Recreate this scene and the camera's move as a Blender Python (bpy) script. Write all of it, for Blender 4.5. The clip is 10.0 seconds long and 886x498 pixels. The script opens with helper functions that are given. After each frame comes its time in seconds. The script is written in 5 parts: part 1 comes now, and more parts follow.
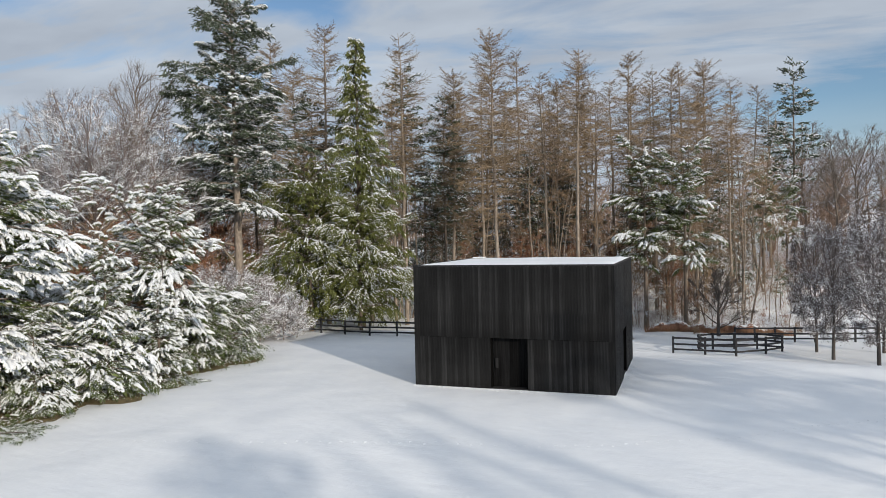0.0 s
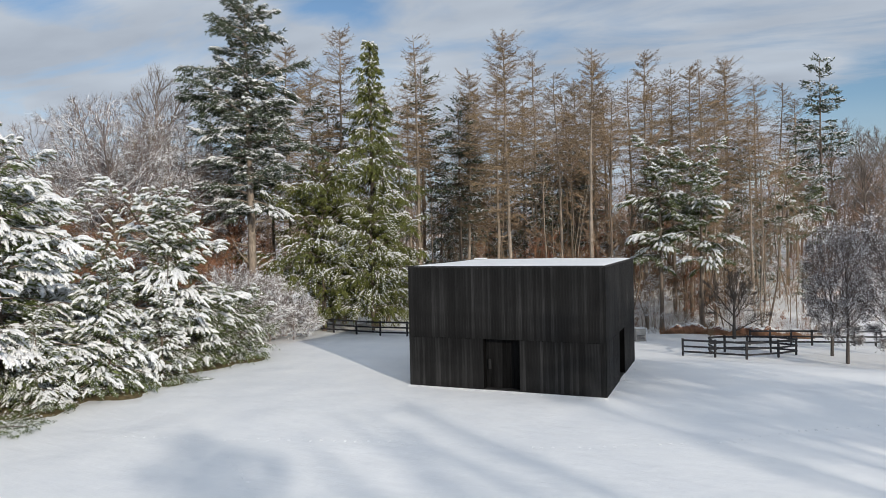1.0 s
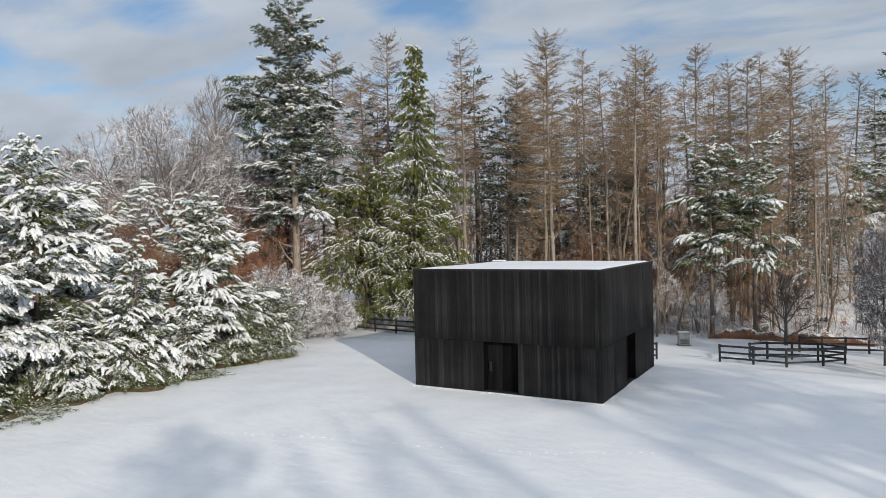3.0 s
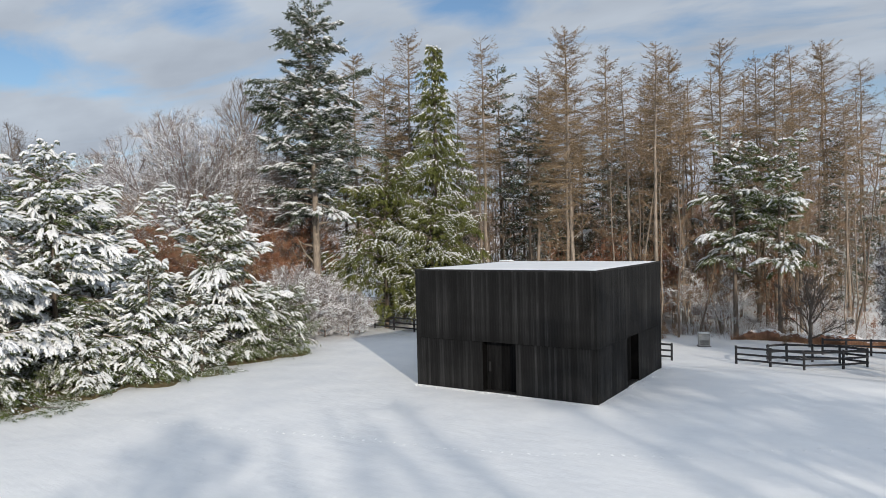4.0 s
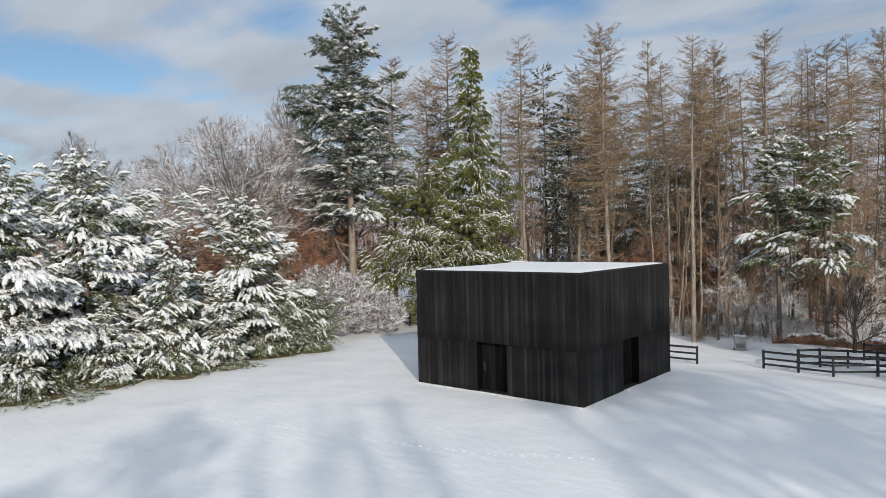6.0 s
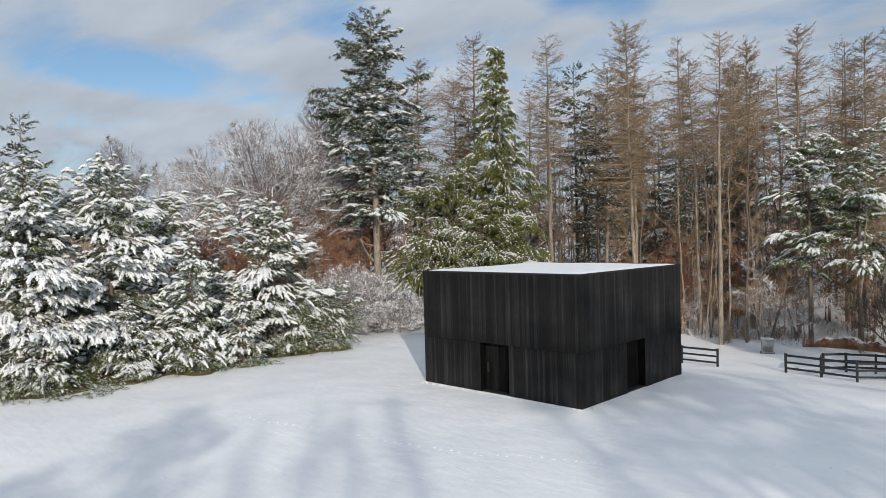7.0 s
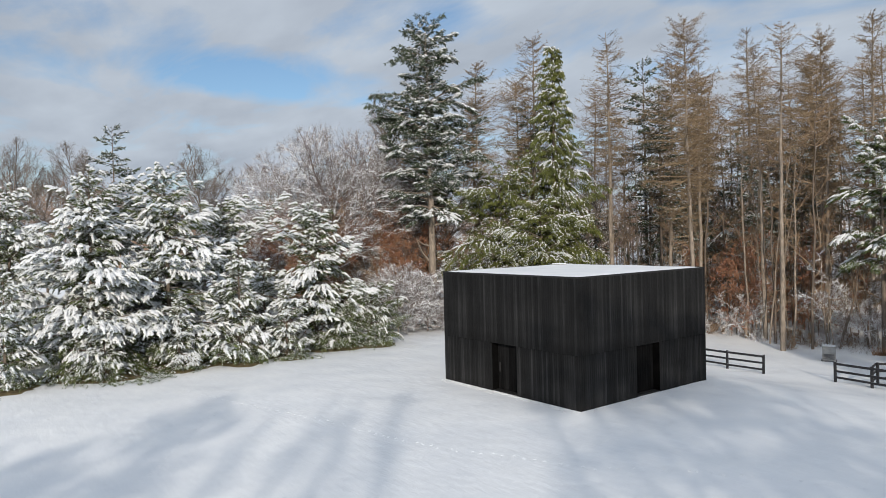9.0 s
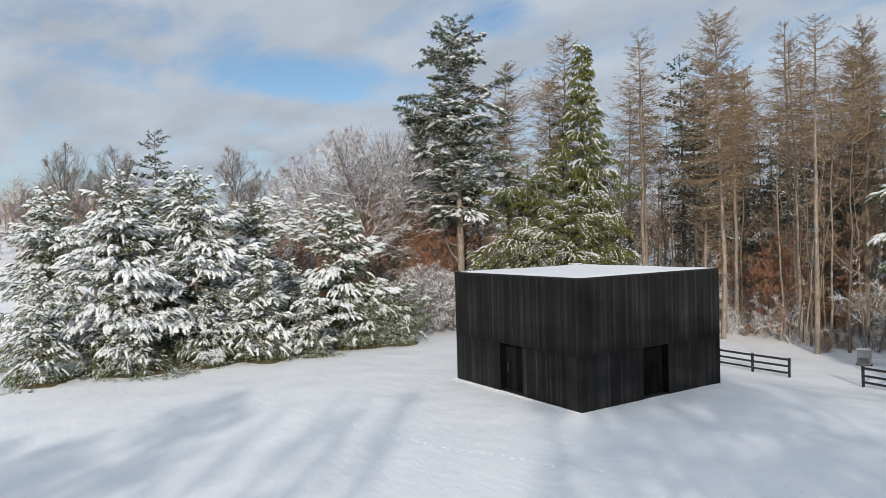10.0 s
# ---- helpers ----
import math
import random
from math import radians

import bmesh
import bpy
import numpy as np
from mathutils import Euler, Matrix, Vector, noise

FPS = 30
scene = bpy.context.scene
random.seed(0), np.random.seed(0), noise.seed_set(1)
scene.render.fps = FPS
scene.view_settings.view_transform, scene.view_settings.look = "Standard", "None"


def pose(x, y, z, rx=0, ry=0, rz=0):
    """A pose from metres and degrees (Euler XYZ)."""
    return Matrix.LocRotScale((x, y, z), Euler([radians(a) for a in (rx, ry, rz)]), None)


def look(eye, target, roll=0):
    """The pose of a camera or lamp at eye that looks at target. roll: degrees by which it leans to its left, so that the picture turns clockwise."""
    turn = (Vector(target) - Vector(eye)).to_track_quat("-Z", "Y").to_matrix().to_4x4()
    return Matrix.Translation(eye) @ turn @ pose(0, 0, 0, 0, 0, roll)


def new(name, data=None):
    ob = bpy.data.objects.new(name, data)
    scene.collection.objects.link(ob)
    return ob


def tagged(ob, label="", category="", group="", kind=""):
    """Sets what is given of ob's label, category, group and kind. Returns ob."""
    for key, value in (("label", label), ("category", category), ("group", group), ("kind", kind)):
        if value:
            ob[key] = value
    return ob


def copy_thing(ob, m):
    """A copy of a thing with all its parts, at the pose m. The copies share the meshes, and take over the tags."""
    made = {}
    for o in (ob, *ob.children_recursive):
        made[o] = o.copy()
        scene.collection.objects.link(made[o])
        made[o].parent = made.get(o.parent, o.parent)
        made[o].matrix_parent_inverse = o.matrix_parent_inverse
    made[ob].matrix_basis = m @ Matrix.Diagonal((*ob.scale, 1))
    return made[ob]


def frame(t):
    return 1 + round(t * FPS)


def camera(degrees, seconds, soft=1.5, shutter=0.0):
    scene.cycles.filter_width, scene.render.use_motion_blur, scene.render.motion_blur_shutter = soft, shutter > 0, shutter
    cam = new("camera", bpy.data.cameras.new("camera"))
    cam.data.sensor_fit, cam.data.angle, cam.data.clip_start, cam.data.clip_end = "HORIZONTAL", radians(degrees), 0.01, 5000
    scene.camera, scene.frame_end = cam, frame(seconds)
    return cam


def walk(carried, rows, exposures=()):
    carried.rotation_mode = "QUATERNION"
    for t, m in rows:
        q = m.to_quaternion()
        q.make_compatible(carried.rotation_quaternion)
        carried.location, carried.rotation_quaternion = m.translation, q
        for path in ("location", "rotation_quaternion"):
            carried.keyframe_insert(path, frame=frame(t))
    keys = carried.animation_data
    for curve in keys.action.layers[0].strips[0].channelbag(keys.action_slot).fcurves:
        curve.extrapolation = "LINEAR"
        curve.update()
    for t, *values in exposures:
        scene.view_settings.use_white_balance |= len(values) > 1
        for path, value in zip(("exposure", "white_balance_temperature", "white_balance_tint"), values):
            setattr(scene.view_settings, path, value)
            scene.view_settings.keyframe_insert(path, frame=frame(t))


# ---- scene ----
cam = camera(65.6, 10.0, 0.5)
PATH = [
    (0, (3.173, -31.94, 7.349), (2.501, -30.057, 7.313), -1.2),
    (0.5, (4.109, -31.679, 7.341), (3.392, -29.812, 7.307), -1.2),
    (1, (5.122, -31.378, 7.349), (4.356, -29.531, 7.316), -1.2),
    (1.5, (6.109, -31.04, 7.396), (5.287, -29.217, 7.363), -1.2),
    (2, (7.111, -30.683, 7.418), (6.23, -28.887, 7.386), -1.2),
    (2.5, (8.141, -30.333, 7.448), (7.202, -28.567, 7.417), -1.2),
    (4, (11.05, -29.094, 7.597), (9.952, -27.423, 7.561), -1.3),
    (4.5, (12.009, -28.69, 7.634), (10.864, -27.05, 7.598), -1.3),
    (5, (12.966, -28.189, 7.656), (11.773, -26.584, 7.62), -1.4),
    (5.5, (13.899, -27.699, 7.699), (12.663, -26.127, 7.661), -1.4),
    (7, (16.675, -25.903, 7.773), (15.287, -24.463, 7.735), -1.4),
    (7.5, (17.643, -25.296, 7.808), (16.206, -23.906, 7.77), -1.4),
    (8, (18.598, -24.63, 7.818), (17.11, -23.294, 7.78), -1.4),
    (8.5, (19.587, -23.935, 7.859), (18.048, -22.66, 7.822), -1.4),
    (9, (20.524, -23.155, 7.893), (18.935, -21.941, 7.856), -1.4),
    (9.5, (21.36, -22.37, 7.928), (19.725, -21.219, 7.891), -1.5),
    (10, (22.198, -21.524, 7.95), (20.521, -20.436, 7.913), -1.5),
]
walk(cam, [(t, look(eye, target, roll)) for t, eye, target, roll in PATH], [(0, 0.0, 6840, 10), (10, 0.0, 6840, 10)])

# ---- light ----
SUN = Vector((0.75, -0.59, 0.31)).normalized()
ELEV = math.asin(SUN.z)
lamp = bpy.data.lights.new("sun", "SUN")
lamp.energy, lamp.angle, lamp.color = 3.3, radians(0.7), (1.0, 0.93, 0.83)
new("sun", lamp).matrix_world = look(SUN * 200, (0, 0, 0))

world = bpy.data.worlds.new("winter_sky")
scene.world = world
world.use_nodes = True
wt = world.node_tree
wt.nodes.clear()


def node(tree, kind, **values):
    n = tree.nodes.new(kind)
    for key, value in values.items():
        if key in n.inputs:
            n.inputs[key].default_value = value
    return n


sky = wt.nodes.new("ShaderNodeTexSky")
sky.sky_type, sky.sun_disc = "NISHITA", False
sky.sun_elevation, sky.sun_rotation = ELEV, math.atan2(SUN.x, SUN.y)
sky.air_density, sky.dust_density, sky.ozone_density = 1.0, 0.15, 3.5
co = wt.nodes.new("ShaderNodeTexCoord")
split = wt.nodes.new("ShaderNodeSeparateXYZ")
wt.links.new(co.outputs["Generated"], split.inputs[0])


def wmath(op, a, b):
    n = wt.nodes.new("ShaderNodeMath")
    n.operation = op
    for k, v in enumerate((a, b)):
        if isinstance(v, (int, float)):
            n.inputs[k].default_value = v
        else:
            wt.links.new(v, n.inputs[k])
    return n.outputs[0]


# cloud layer: a plane of noise overhead, seen in perspective
up = wmath("ADD", wmath("MAXIMUM", split.outputs[2], 0.0), 0.12)
join = wt.nodes.new("ShaderNodeCombineXYZ")
join_x, join_y = wmath("DIVIDE", split.outputs[0], up), wmath("DIVIDE", split.outputs[1], up)
wt.links.new(join_x, join.inputs[0])
wt.links.new(join_y, join.inputs[1])
drift = wt.nodes.new("ShaderNodeMapping")
drift.inputs["Rotation"].default_value = (0, 0, radians(35))
drift.inputs["Scale"].default_value = (1.0, 1.9, 1.0)
wt.links.new(join.outputs[0], drift.inputs[0])
clouds = node(wt, "ShaderNodeTexNoise", Scale=1.0, Detail=8.0, Roughness=0.58, Distortion=0.5)
wt.links.new(drift.outputs[0], clouds.inputs["Vector"])
thick = clouds.outputs["Fac"]
# thinner places in the layer, where blue shows
for cx, cy, rx, ry, thin in ((-2.62, 1.12, 0.34, 0.62, 0.26), (-2.30, 0.45, 0.22, 0.40, 0.17), (0.75, 3.7, 0.55, 1.1, 0.34), (-1.1, 1.85, 0.22, 0.25, 0.24), (-1.82, 1.5, 0.20, 0.22, 0.2), (-4.8, 0.1, 1.0, 0.8, 0.2)):
    gx = wmath("DIVIDE", wmath("SUBTRACT", join_x, cx), rx)
    gy = wmath("DIVIDE", wmath("SUBTRACT", join_y, cy), ry)
    fall = wmath("MAXIMUM", wmath("SUBTRACT", 1.0, wmath("ADD", wmath("MULTIPLY", gx, gx), wmath("MULTIPLY", gy, gy))), 0.0)
    thick = wmath("SUBTRACT", thick, wmath("MULTIPLY", fall, thin))
cover = wt.nodes.new("ShaderNodeValToRGB")
cover.color_ramp.elements[0].position, cover.color_ramp.elements[1].position = 0.26, 0.50
wt.links.new(thick, cover.inputs[0])
tone = node(wt, "ShaderNodeTexNoise", Scale=1.1, Detail=5.0, Roughness=0.5)
wt.links.new(drift.outputs[0], tone.inputs["Vector"])
cloud_ramp = wt.nodes.new("ShaderNodeValToRGB")
cloud_ramp.color_ramp.elements[0].position, cloud_ramp.color_ramp.elements[1].position = 0.35, 0.7
cloud_ramp.color_ramp.elements[0].color = (4.05, 4.75, 5.85, 1)
cloud_ramp.color_ramp.elements[1].color = (5.6, 6.5, 7.75, 1)
wt.links.new(tone.outputs["Fac"], cloud_ramp.inputs[0])
mix = wt.nodes.new("ShaderNodeMixRGB")
low = wmath("SUBTRACT", 1.0, wmath("MULTIPLY", wmath("MAXIMUM", split.outputs[2], 0.0), 6.0))
wt.links.new(wmath("MAXIMUM", cover.outputs[0], low), mix.inputs[0])
clear = wt.nodes.new("ShaderNodeVectorMath")
clear.operation = "SCALE"
clear.inputs["Scale"].default_value = 1.15
wt.links.new(sky.outputs[0], clear.inputs[0])
wt.links.new(clear.outputs[0], mix.inputs[1])
# thin cloud glows towards the sun and overhead
dot = wt.nodes.new("ShaderNodeVectorMath")
dot.operation = "DOT_PRODUCT"
dot.inputs[1].default_value = SUN
wt.links.new(co.outputs["Generated"], dot.inputs[0])
glow = wmath("ADD", wmath("MULTIPLY", wmath("POWER", wmath("MAXIMUM", dot.outputs["Value"], 0.0), 2.0), 0.45), wmath("ADD", wmath("MULTIPLY", wmath("MAXIMUM", split.outputs[2], 0.0), 0.1), 0.92))
lit = wt.nodes.new("ShaderNodeVectorMath")
lit.operation = "SCALE"
wt.links.new(cloud_ramp.outputs[0], lit.inputs[0])
wt.links.new(glow, lit.inputs["Scale"])
wt.links.new(lit.outputs[0], mix.inputs[2])
back = node(wt, "ShaderNodeBackground", Strength=0.1)
wt.links.new(mix.outputs[0], back.inputs[0])
out = wt.nodes.new("ShaderNodeOutputWorld")
wt.links.new(back.outputs[0], out.inputs[0])
scene.view_settings.exposure = 0.0


# ---- materials ----
def material(name, low, high, scale=4.0, rough=0.8, bump=0.0, bump_scale=20.0, stretch=(1, 1, 1), detail=5.0, metal=0.0, spread=(0.3, 0.7)):
    """A surface with two tones mixed by noise in object space, and fine relief."""
    m = bpy.data.materials.new(name)
    m.use_nodes = True
    t = m.node_tree
    b = t.nodes["Principled BSDF"]
    b.inputs["Roughness"].default_value, b.inputs["Metallic"].default_value = rough, metal
    c = t.nodes.new("ShaderNodeTexCoord")
    mp = t.nodes.new("ShaderNodeMapping")
    mp.inputs["Scale"].default_value = stretch
    t.links.new(c.outputs["Object"], mp.inputs[0])
    n = node(t, "ShaderNodeTexNoise", Scale=scale, Detail=detail, Roughness=0.6)
    t.links.new(mp.outputs[0], n.inputs["Vector"])
    r = t.nodes.new("ShaderNodeValToRGB")
    r.color_ramp.elements[0].position, r.color_ramp.elements[1].position = spread
    r.color_ramp.elements[0].color, r.color_ramp.elements[1].color = (*low, 1), (*high, 1)
    t.links.new(n.outputs["Fac"], r.inputs[0])
    t.links.new(r.outputs[0], b.inputs["Base Color"])
    if bump:
        k = node(t, "ShaderNodeTexNoise", Scale=bump_scale, Detail=4.0)
        t.links.new(mp.outputs[0], k.inputs["Vector"])
        bp = node(t, "ShaderNodeBump", Strength=bump, Distance=0.05)
        t.links.new(k.outputs["Fac"], bp.inputs["Height"])
        t.links.new(bp.outputs[0], b.inputs["Normal"])
    return m


def dusted(m, amount, scale=2.0):
    """Lets snow lie on the upward faces of a material, broken up by noise."""
    t = m.node_tree
    b = t.nodes["Principled BSDF"]
    old = b.inputs["Base Color"].links[0].from_socket
    g = t.nodes.new("ShaderNodeNewGeometry")
    s = t.nodes.new("ShaderNodeSeparateXYZ")
    t.links.new(g.outputs["Normal"], s.inputs[0])
    n = node(t, "ShaderNodeTexNoise", Scale=scale, Detail=3.0)
    t.links.new(g.outputs["Position"], n.inputs["Vector"])
    a = t.nodes.new("ShaderNodeMath")
    a.operation = "MULTIPLY_ADD"
    a.inputs[1].default_value = 1.6
    t.links.new(n.outputs["Fac"], a.inputs[0])
    t.links.new(s.outputs[2], a.inputs[2])
    r = t.nodes.new("ShaderNodeMapRange")
    r.inputs[1].default_value, r.inputs[2].default_value = 1.75 - amount, 1.95 - amount
    t.links.new(a.outputs[0], r.inputs[0])
    x = t.nodes.new("ShaderNodeMixRGB")
    x.inputs[2].default_value = (0.82, 0.84, 0.87, 1)
    t.links.new(r.outputs[0], x.inputs[0])
    t.links.new(old, x.inputs[1])
    t.links.new(x.outputs[0], b.inputs["Base Color"])
    return m


SNOW = material("snow_on_branches", (0.72, 0.74, 0.77), (0.86, 0.87, 0.88), 3.0, 0.65, 0.5, 14.0)
ROOF_SNOW = material("roof_snow", (0.84, 0.86, 0.88), (0.93, 0.93, 0.94), 0.8, 0.6, 0.35, 3.0)
SPRUCE = dusted(material("spruce_needles", (0.030, 0.048, 0.011), (0.125, 0.160, 0.040), 1.5, 0.6), 0.26, 6.0)
SPRUCE_OLIVE = dusted(material("norway_spruce_needles", (0.042, 0.054, 0.009), (0.155, 0.166, 0.031), 0.9, 0.6), -0.06, 2.5)
PINE = dusted(material("pine_needles", (0.024, 0.040, 0.022), (0.080, 0.102, 0.052), 1.2, 0.6), 0.26, 3.0)
BARK = dusted(material("conifer_bark", (0.065, 0.050, 0.040), (0.20, 0.155, 0.12), 3.0, 0.9, 0.6, 12.0, (3, 3, 0.6)), 0.0, 5.0)
BARK_PALE = material("pale_bark", (0.115, 0.093, 0.074), (0.37, 0.305, 0.245), 3.0, 0.9, 0.6, 10.0, (3, 3, 0.7))
TWIG = dusted(material("larch_twigs", (0.092, 0.064, 0.040), (0.345, 0.245, 0.145), 0.7, 0.9), -0.04, 1.5)
TWIG_GREY = dusted(material("bare_twigs", (0.15, 0.098, 0.060), (0.38, 0.262, 0.165), 0.8, 0.9), 0.08, 2.5)
TWIG_ASH = dusted(material("ash_grey_twigs", (0.085, 0.070, 0.060), (0.24, 0.198, 0.170), 0.8, 0.9), 0.30, 2.5)
TWIG_SNOWY = dusted(material("frosted_twigs", (0.15, 0.112, 0.098), (0.34, 0.275, 0.25), 0.8, 0.9), 0.92, 2.5)
BANK = dusted(material("russet_earth", (0.10, 0.046, 0.030), (0.27, 0.135, 0.086), 3.0, 0.95, 0.6, 8.0), 0.20, 2.0)
TWIG_RIME = dusted(material("rimed_twigs", (0.10, 0.080, 0.074), (0.26, 0.212, 0.198), 0.8, 0.9), 0.68, 2.5)
LEAF_FROST = dusted(material("frosted_withered_leaves", (0.07, 0.056, 0.055), (0.22, 0.19, 0.19), 0.9, 0.9), 0.86, 3.0)
TWIG_FROST = dusted(material("dark_frosted_twigs", (0.055, 0.046, 0.046), (0.18, 0.155, 0.155), 0.9, 0.9), 0.50, 3.0)
RUSSET = dusted(material("russet_leaves", (0.16, 0.062, 0.038), (0.38, 0.165, 0.095), 1.3, 0.85), 0.0, 1.0)
BRUSH = dusted(material("brown_brush", (0.16, 0.084, 0.046), (0.42, 0.242, 0.142), 0.6, 0.9), 0.12, 1.6)
FAR = material("far_woods", (0.17, 0.108, 0.078), (0.37, 0.258, 0.190), 0.12, 0.95)
PAINT = dusted(material("black_fence_paint", (0.006, 0.006, 0.008), (0.016, 0.016, 0.020), 6.0, 0.7, 0.2, 30.0), -0.06, 3.0)
DARK_BARK = material("dark_smooth_bark", (0.035, 0.030, 0.028), (0.10, 0.085, 0.075), 3.0, 0.9, 0.4, 14.0, (3, 3, 0.6))
METAL = material("grey_metal", (0.24, 0.235, 0.225), (0.36, 0.355, 0.34), 3.0, 0.5)
METAL_DARK = material("dark_grille", (0.05, 0.05, 0.055), (0.09, 0.09, 0.10), 5.0, 0.6)
BLACK_STEEL = material("black_steel", (0.004, 0.004, 0.004), (0.009, 0.009, 0.009), 8.0, 0.7)
LITTER = material("needle_litter", (0.10, 0.075, 0.035), (0.26, 0.20, 0.10), 3.0, 0.95, 0.5, 25.0)


def board_material(name, low, high):
    """Charred timber: each board has its own tone, with weathered streaks along the grain."""
    m = material(name, low, high, 1.6, 0.8, 0.35, 14.0, (8, 8, 0.35), 8.0, spread=(0.34, 0.68))
    t = m.node_tree
    b = t.nodes["Principled BSDF"]
    b.inputs["Specular IOR Level"].default_value = 0.2
    old = b.inputs["Base Color"].links[0].from_socket
    o = t.nodes.new("ShaderNodeObjectInfo")
    r = t.nodes.new("ShaderNodeMapRange")
    r.inputs[3].default_value, r.inputs[4].default_value = 0.62, 1.9
    skew = t.nodes.new("ShaderNodeMath")
    skew.operation = "POWER"
    skew.inputs[1].default_value = 2.6
    t.links.new(o.outputs["Random"], skew.inputs[0])
    t.links.new(skew.outputs[0], r.inputs[0])
    # broad weathering over the whole face
    g = t.nodes.new("ShaderNodeNewGeometry")
    mp = t.nodes.new("ShaderNodeMapping")
    mp.inputs["Scale"].default_value = (1.0, 1.0, 0.35)
    t.links.new(g.outputs["Position"], mp.inputs[0])
    n = node(t, "ShaderNodeTexNoise", Scale=0.9, Detail=6.0, Roughness=0.65)
    t.links.new(mp.outputs[0], n.inputs["Vector"])
    w = t.nodes.new("ShaderNodeMapRange")
    w.inputs[1].default_value, w.inputs[2].default_value, w.inputs[3].default_value, w.inputs[4].default_value = 0.3, 0.75, 0.5, 2.0
    t.links.new(n.outputs["Fac"], w.inputs[0])
    k = t.nodes.new("ShaderNodeMath")
    k.operation = "MULTIPLY"
    t.links.new(r.outputs[0], k.inputs[0])
    t.links.new(w.outputs[0], k.inputs[1])
    x = t.nodes.new("ShaderNodeVectorMath")
    x.operation = "SCALE"
    t.links.new(old, x.inputs[0])
    t.links.new(k.outputs[0], x.inputs["Scale"])
    t.links.new(x.outputs[0], b.inputs["Base Color"])
    return m


BOARD = board_material("charred_timber", (0.0029, 0.0030, 0.0032), (0.0158, 0.0158, 0.0160))
# door planks: the shade of the deep opening is put into a darker tone
DOOR_BOARD = board_material("shaded_door_planks", (0.0030, 0.0030, 0.0031), (0.0085, 0.0085, 0.0087))
DOOR_BOARD.node_tree.nodes["Principled BSDF"].inputs["Specular IOR Level"].default_value = 0.06


# ---- mesh helpers ----
def mesh_np(name, verts, tris, smooth=False):
    me = bpy.data.meshes.new(name)
    verts, tris = np.ascontiguousarray(verts, np.float32), np.ascontiguousarray(tris, np.int32)
    me.vertices.add(len(verts))
    me.vertices.foreach_set("co", verts.ravel())
    me.loops.add(tris.size)
    me.loops.foreach_set("vertex_index", tris.ravel())
    me.polygons.add(len(tris))
    me.polygons.foreach_set("loop_start", np.arange(0, tris.size, 3, dtype=np.int32))
    me.polygons.foreach_set("use_smooth", np.full(len(tris), smooth))
    me.update(calc_edges=True)
    return me


class Geo:
    """Collects batches of triangles."""

    def __init__(self):
        self.v, self.f, self.n = [], [], 0

    def add(self, v, f):
        self.v.append(v.reshape(-1, 3))
        self.f.append(f.reshape(-1, 3) + self.n)
        self.n += len(self.v[-1])

    def mesh(self, name, smooth=False):
        return mesh_np(name, np.concatenate(self.v), np.concatenate(self.f), smooth)

    def tubes(self, p, r, sides=3, flat=1.0, tip=False):
        """p: (n, k, 3) centre lines, r: (n, k) radii."""
        n, k = p.shape[:2]
        d = p[:, -1] - p[:, 0]
        d /= np.linalg.norm(d, axis=1, keepdims=True) + 1e-9
        ref = np.where(np.abs(d[:, 2:3]) > 0.9, np.array([[1.0, 0, 0]]), np.array([[0, 0, 1.0]]))
        a = np.cross(d, ref)
        a /= np.linalg.norm(a, axis=1, keepdims=True) + 1e-9
        b = np.cross(a, d)
        ang = np.arange(sides) * 2 * np.pi / sides + np.pi / 2
        ring = np.cos(ang)[None, :, None] * a[:, None] + flat * np.sin(ang)[None, :, None] * b[:, None]
        v = p[:, :, None] + r[:, :, None, None] * ring[:, None]
        idx = np.arange(n * k * sides).reshape(n, k, sides)
        nxt = np.roll(idx, -1, axis=2)
        q = [np.stack([idx[:, :-1], nxt[:, :-1], nxt[:, 1:]], -1), np.stack([idx[:, :-1], nxt[:, 1:], idx[:, 1:]], -1)]
        f = np.concatenate([x.reshape(-1, 3) for x in q])
        if tip:
            ends = []
            for ring_no, order in ((0, 1), (k - 1, -1)):
                e = idx[:, ring_no][:, ::order]
                for s in range(1, sides - 1):
                    ends.append(np.stack([e[:, 0], e[:, s + 1], e[:, s]], -1))
            f = np.concatenate([f, *ends])
        self.add(v, f)

    def blades(self, p, d, w):
        """Pointed leaves: base p, reach d, half-width w, each (n, 3)."""
        n = len(p)
        v = np.stack([p, p + 0.45 * d + w, p + d, p + 0.45 * d - w], 1)
        i = np.arange(n)[:, None] * 4
        self.add(v, np.concatenate([i + [0, 1, 2], i + [0, 2, 3]]))

    def ribbons(self, p, d, w):
        """Slender twigs that taper to a point."""
        n = len(p)
        v = np.stack([p + w, p - w, p + d], 1)
        self.add(v, np.arange(n * 3).reshape(n, 3))


def unit(v):
    return v / (np.linalg.norm(v, axis=-1, keepdims=True) + 1e-9)


def part(name, data, mat, parent, label=""):
    """One mesh object under a thing or a part."""
    if isinstance(data, bmesh.types.BMesh):
        me = bpy.data.meshes.new(name)
        data.to_mesh(me)
        data.free()
    else:
        me = data
    if mat and not me.materials:
        me.materials.append(mat)
    ob = new(name, me)
    ob.parent = parent
    if label:
        ob["label"] = label
    return ob


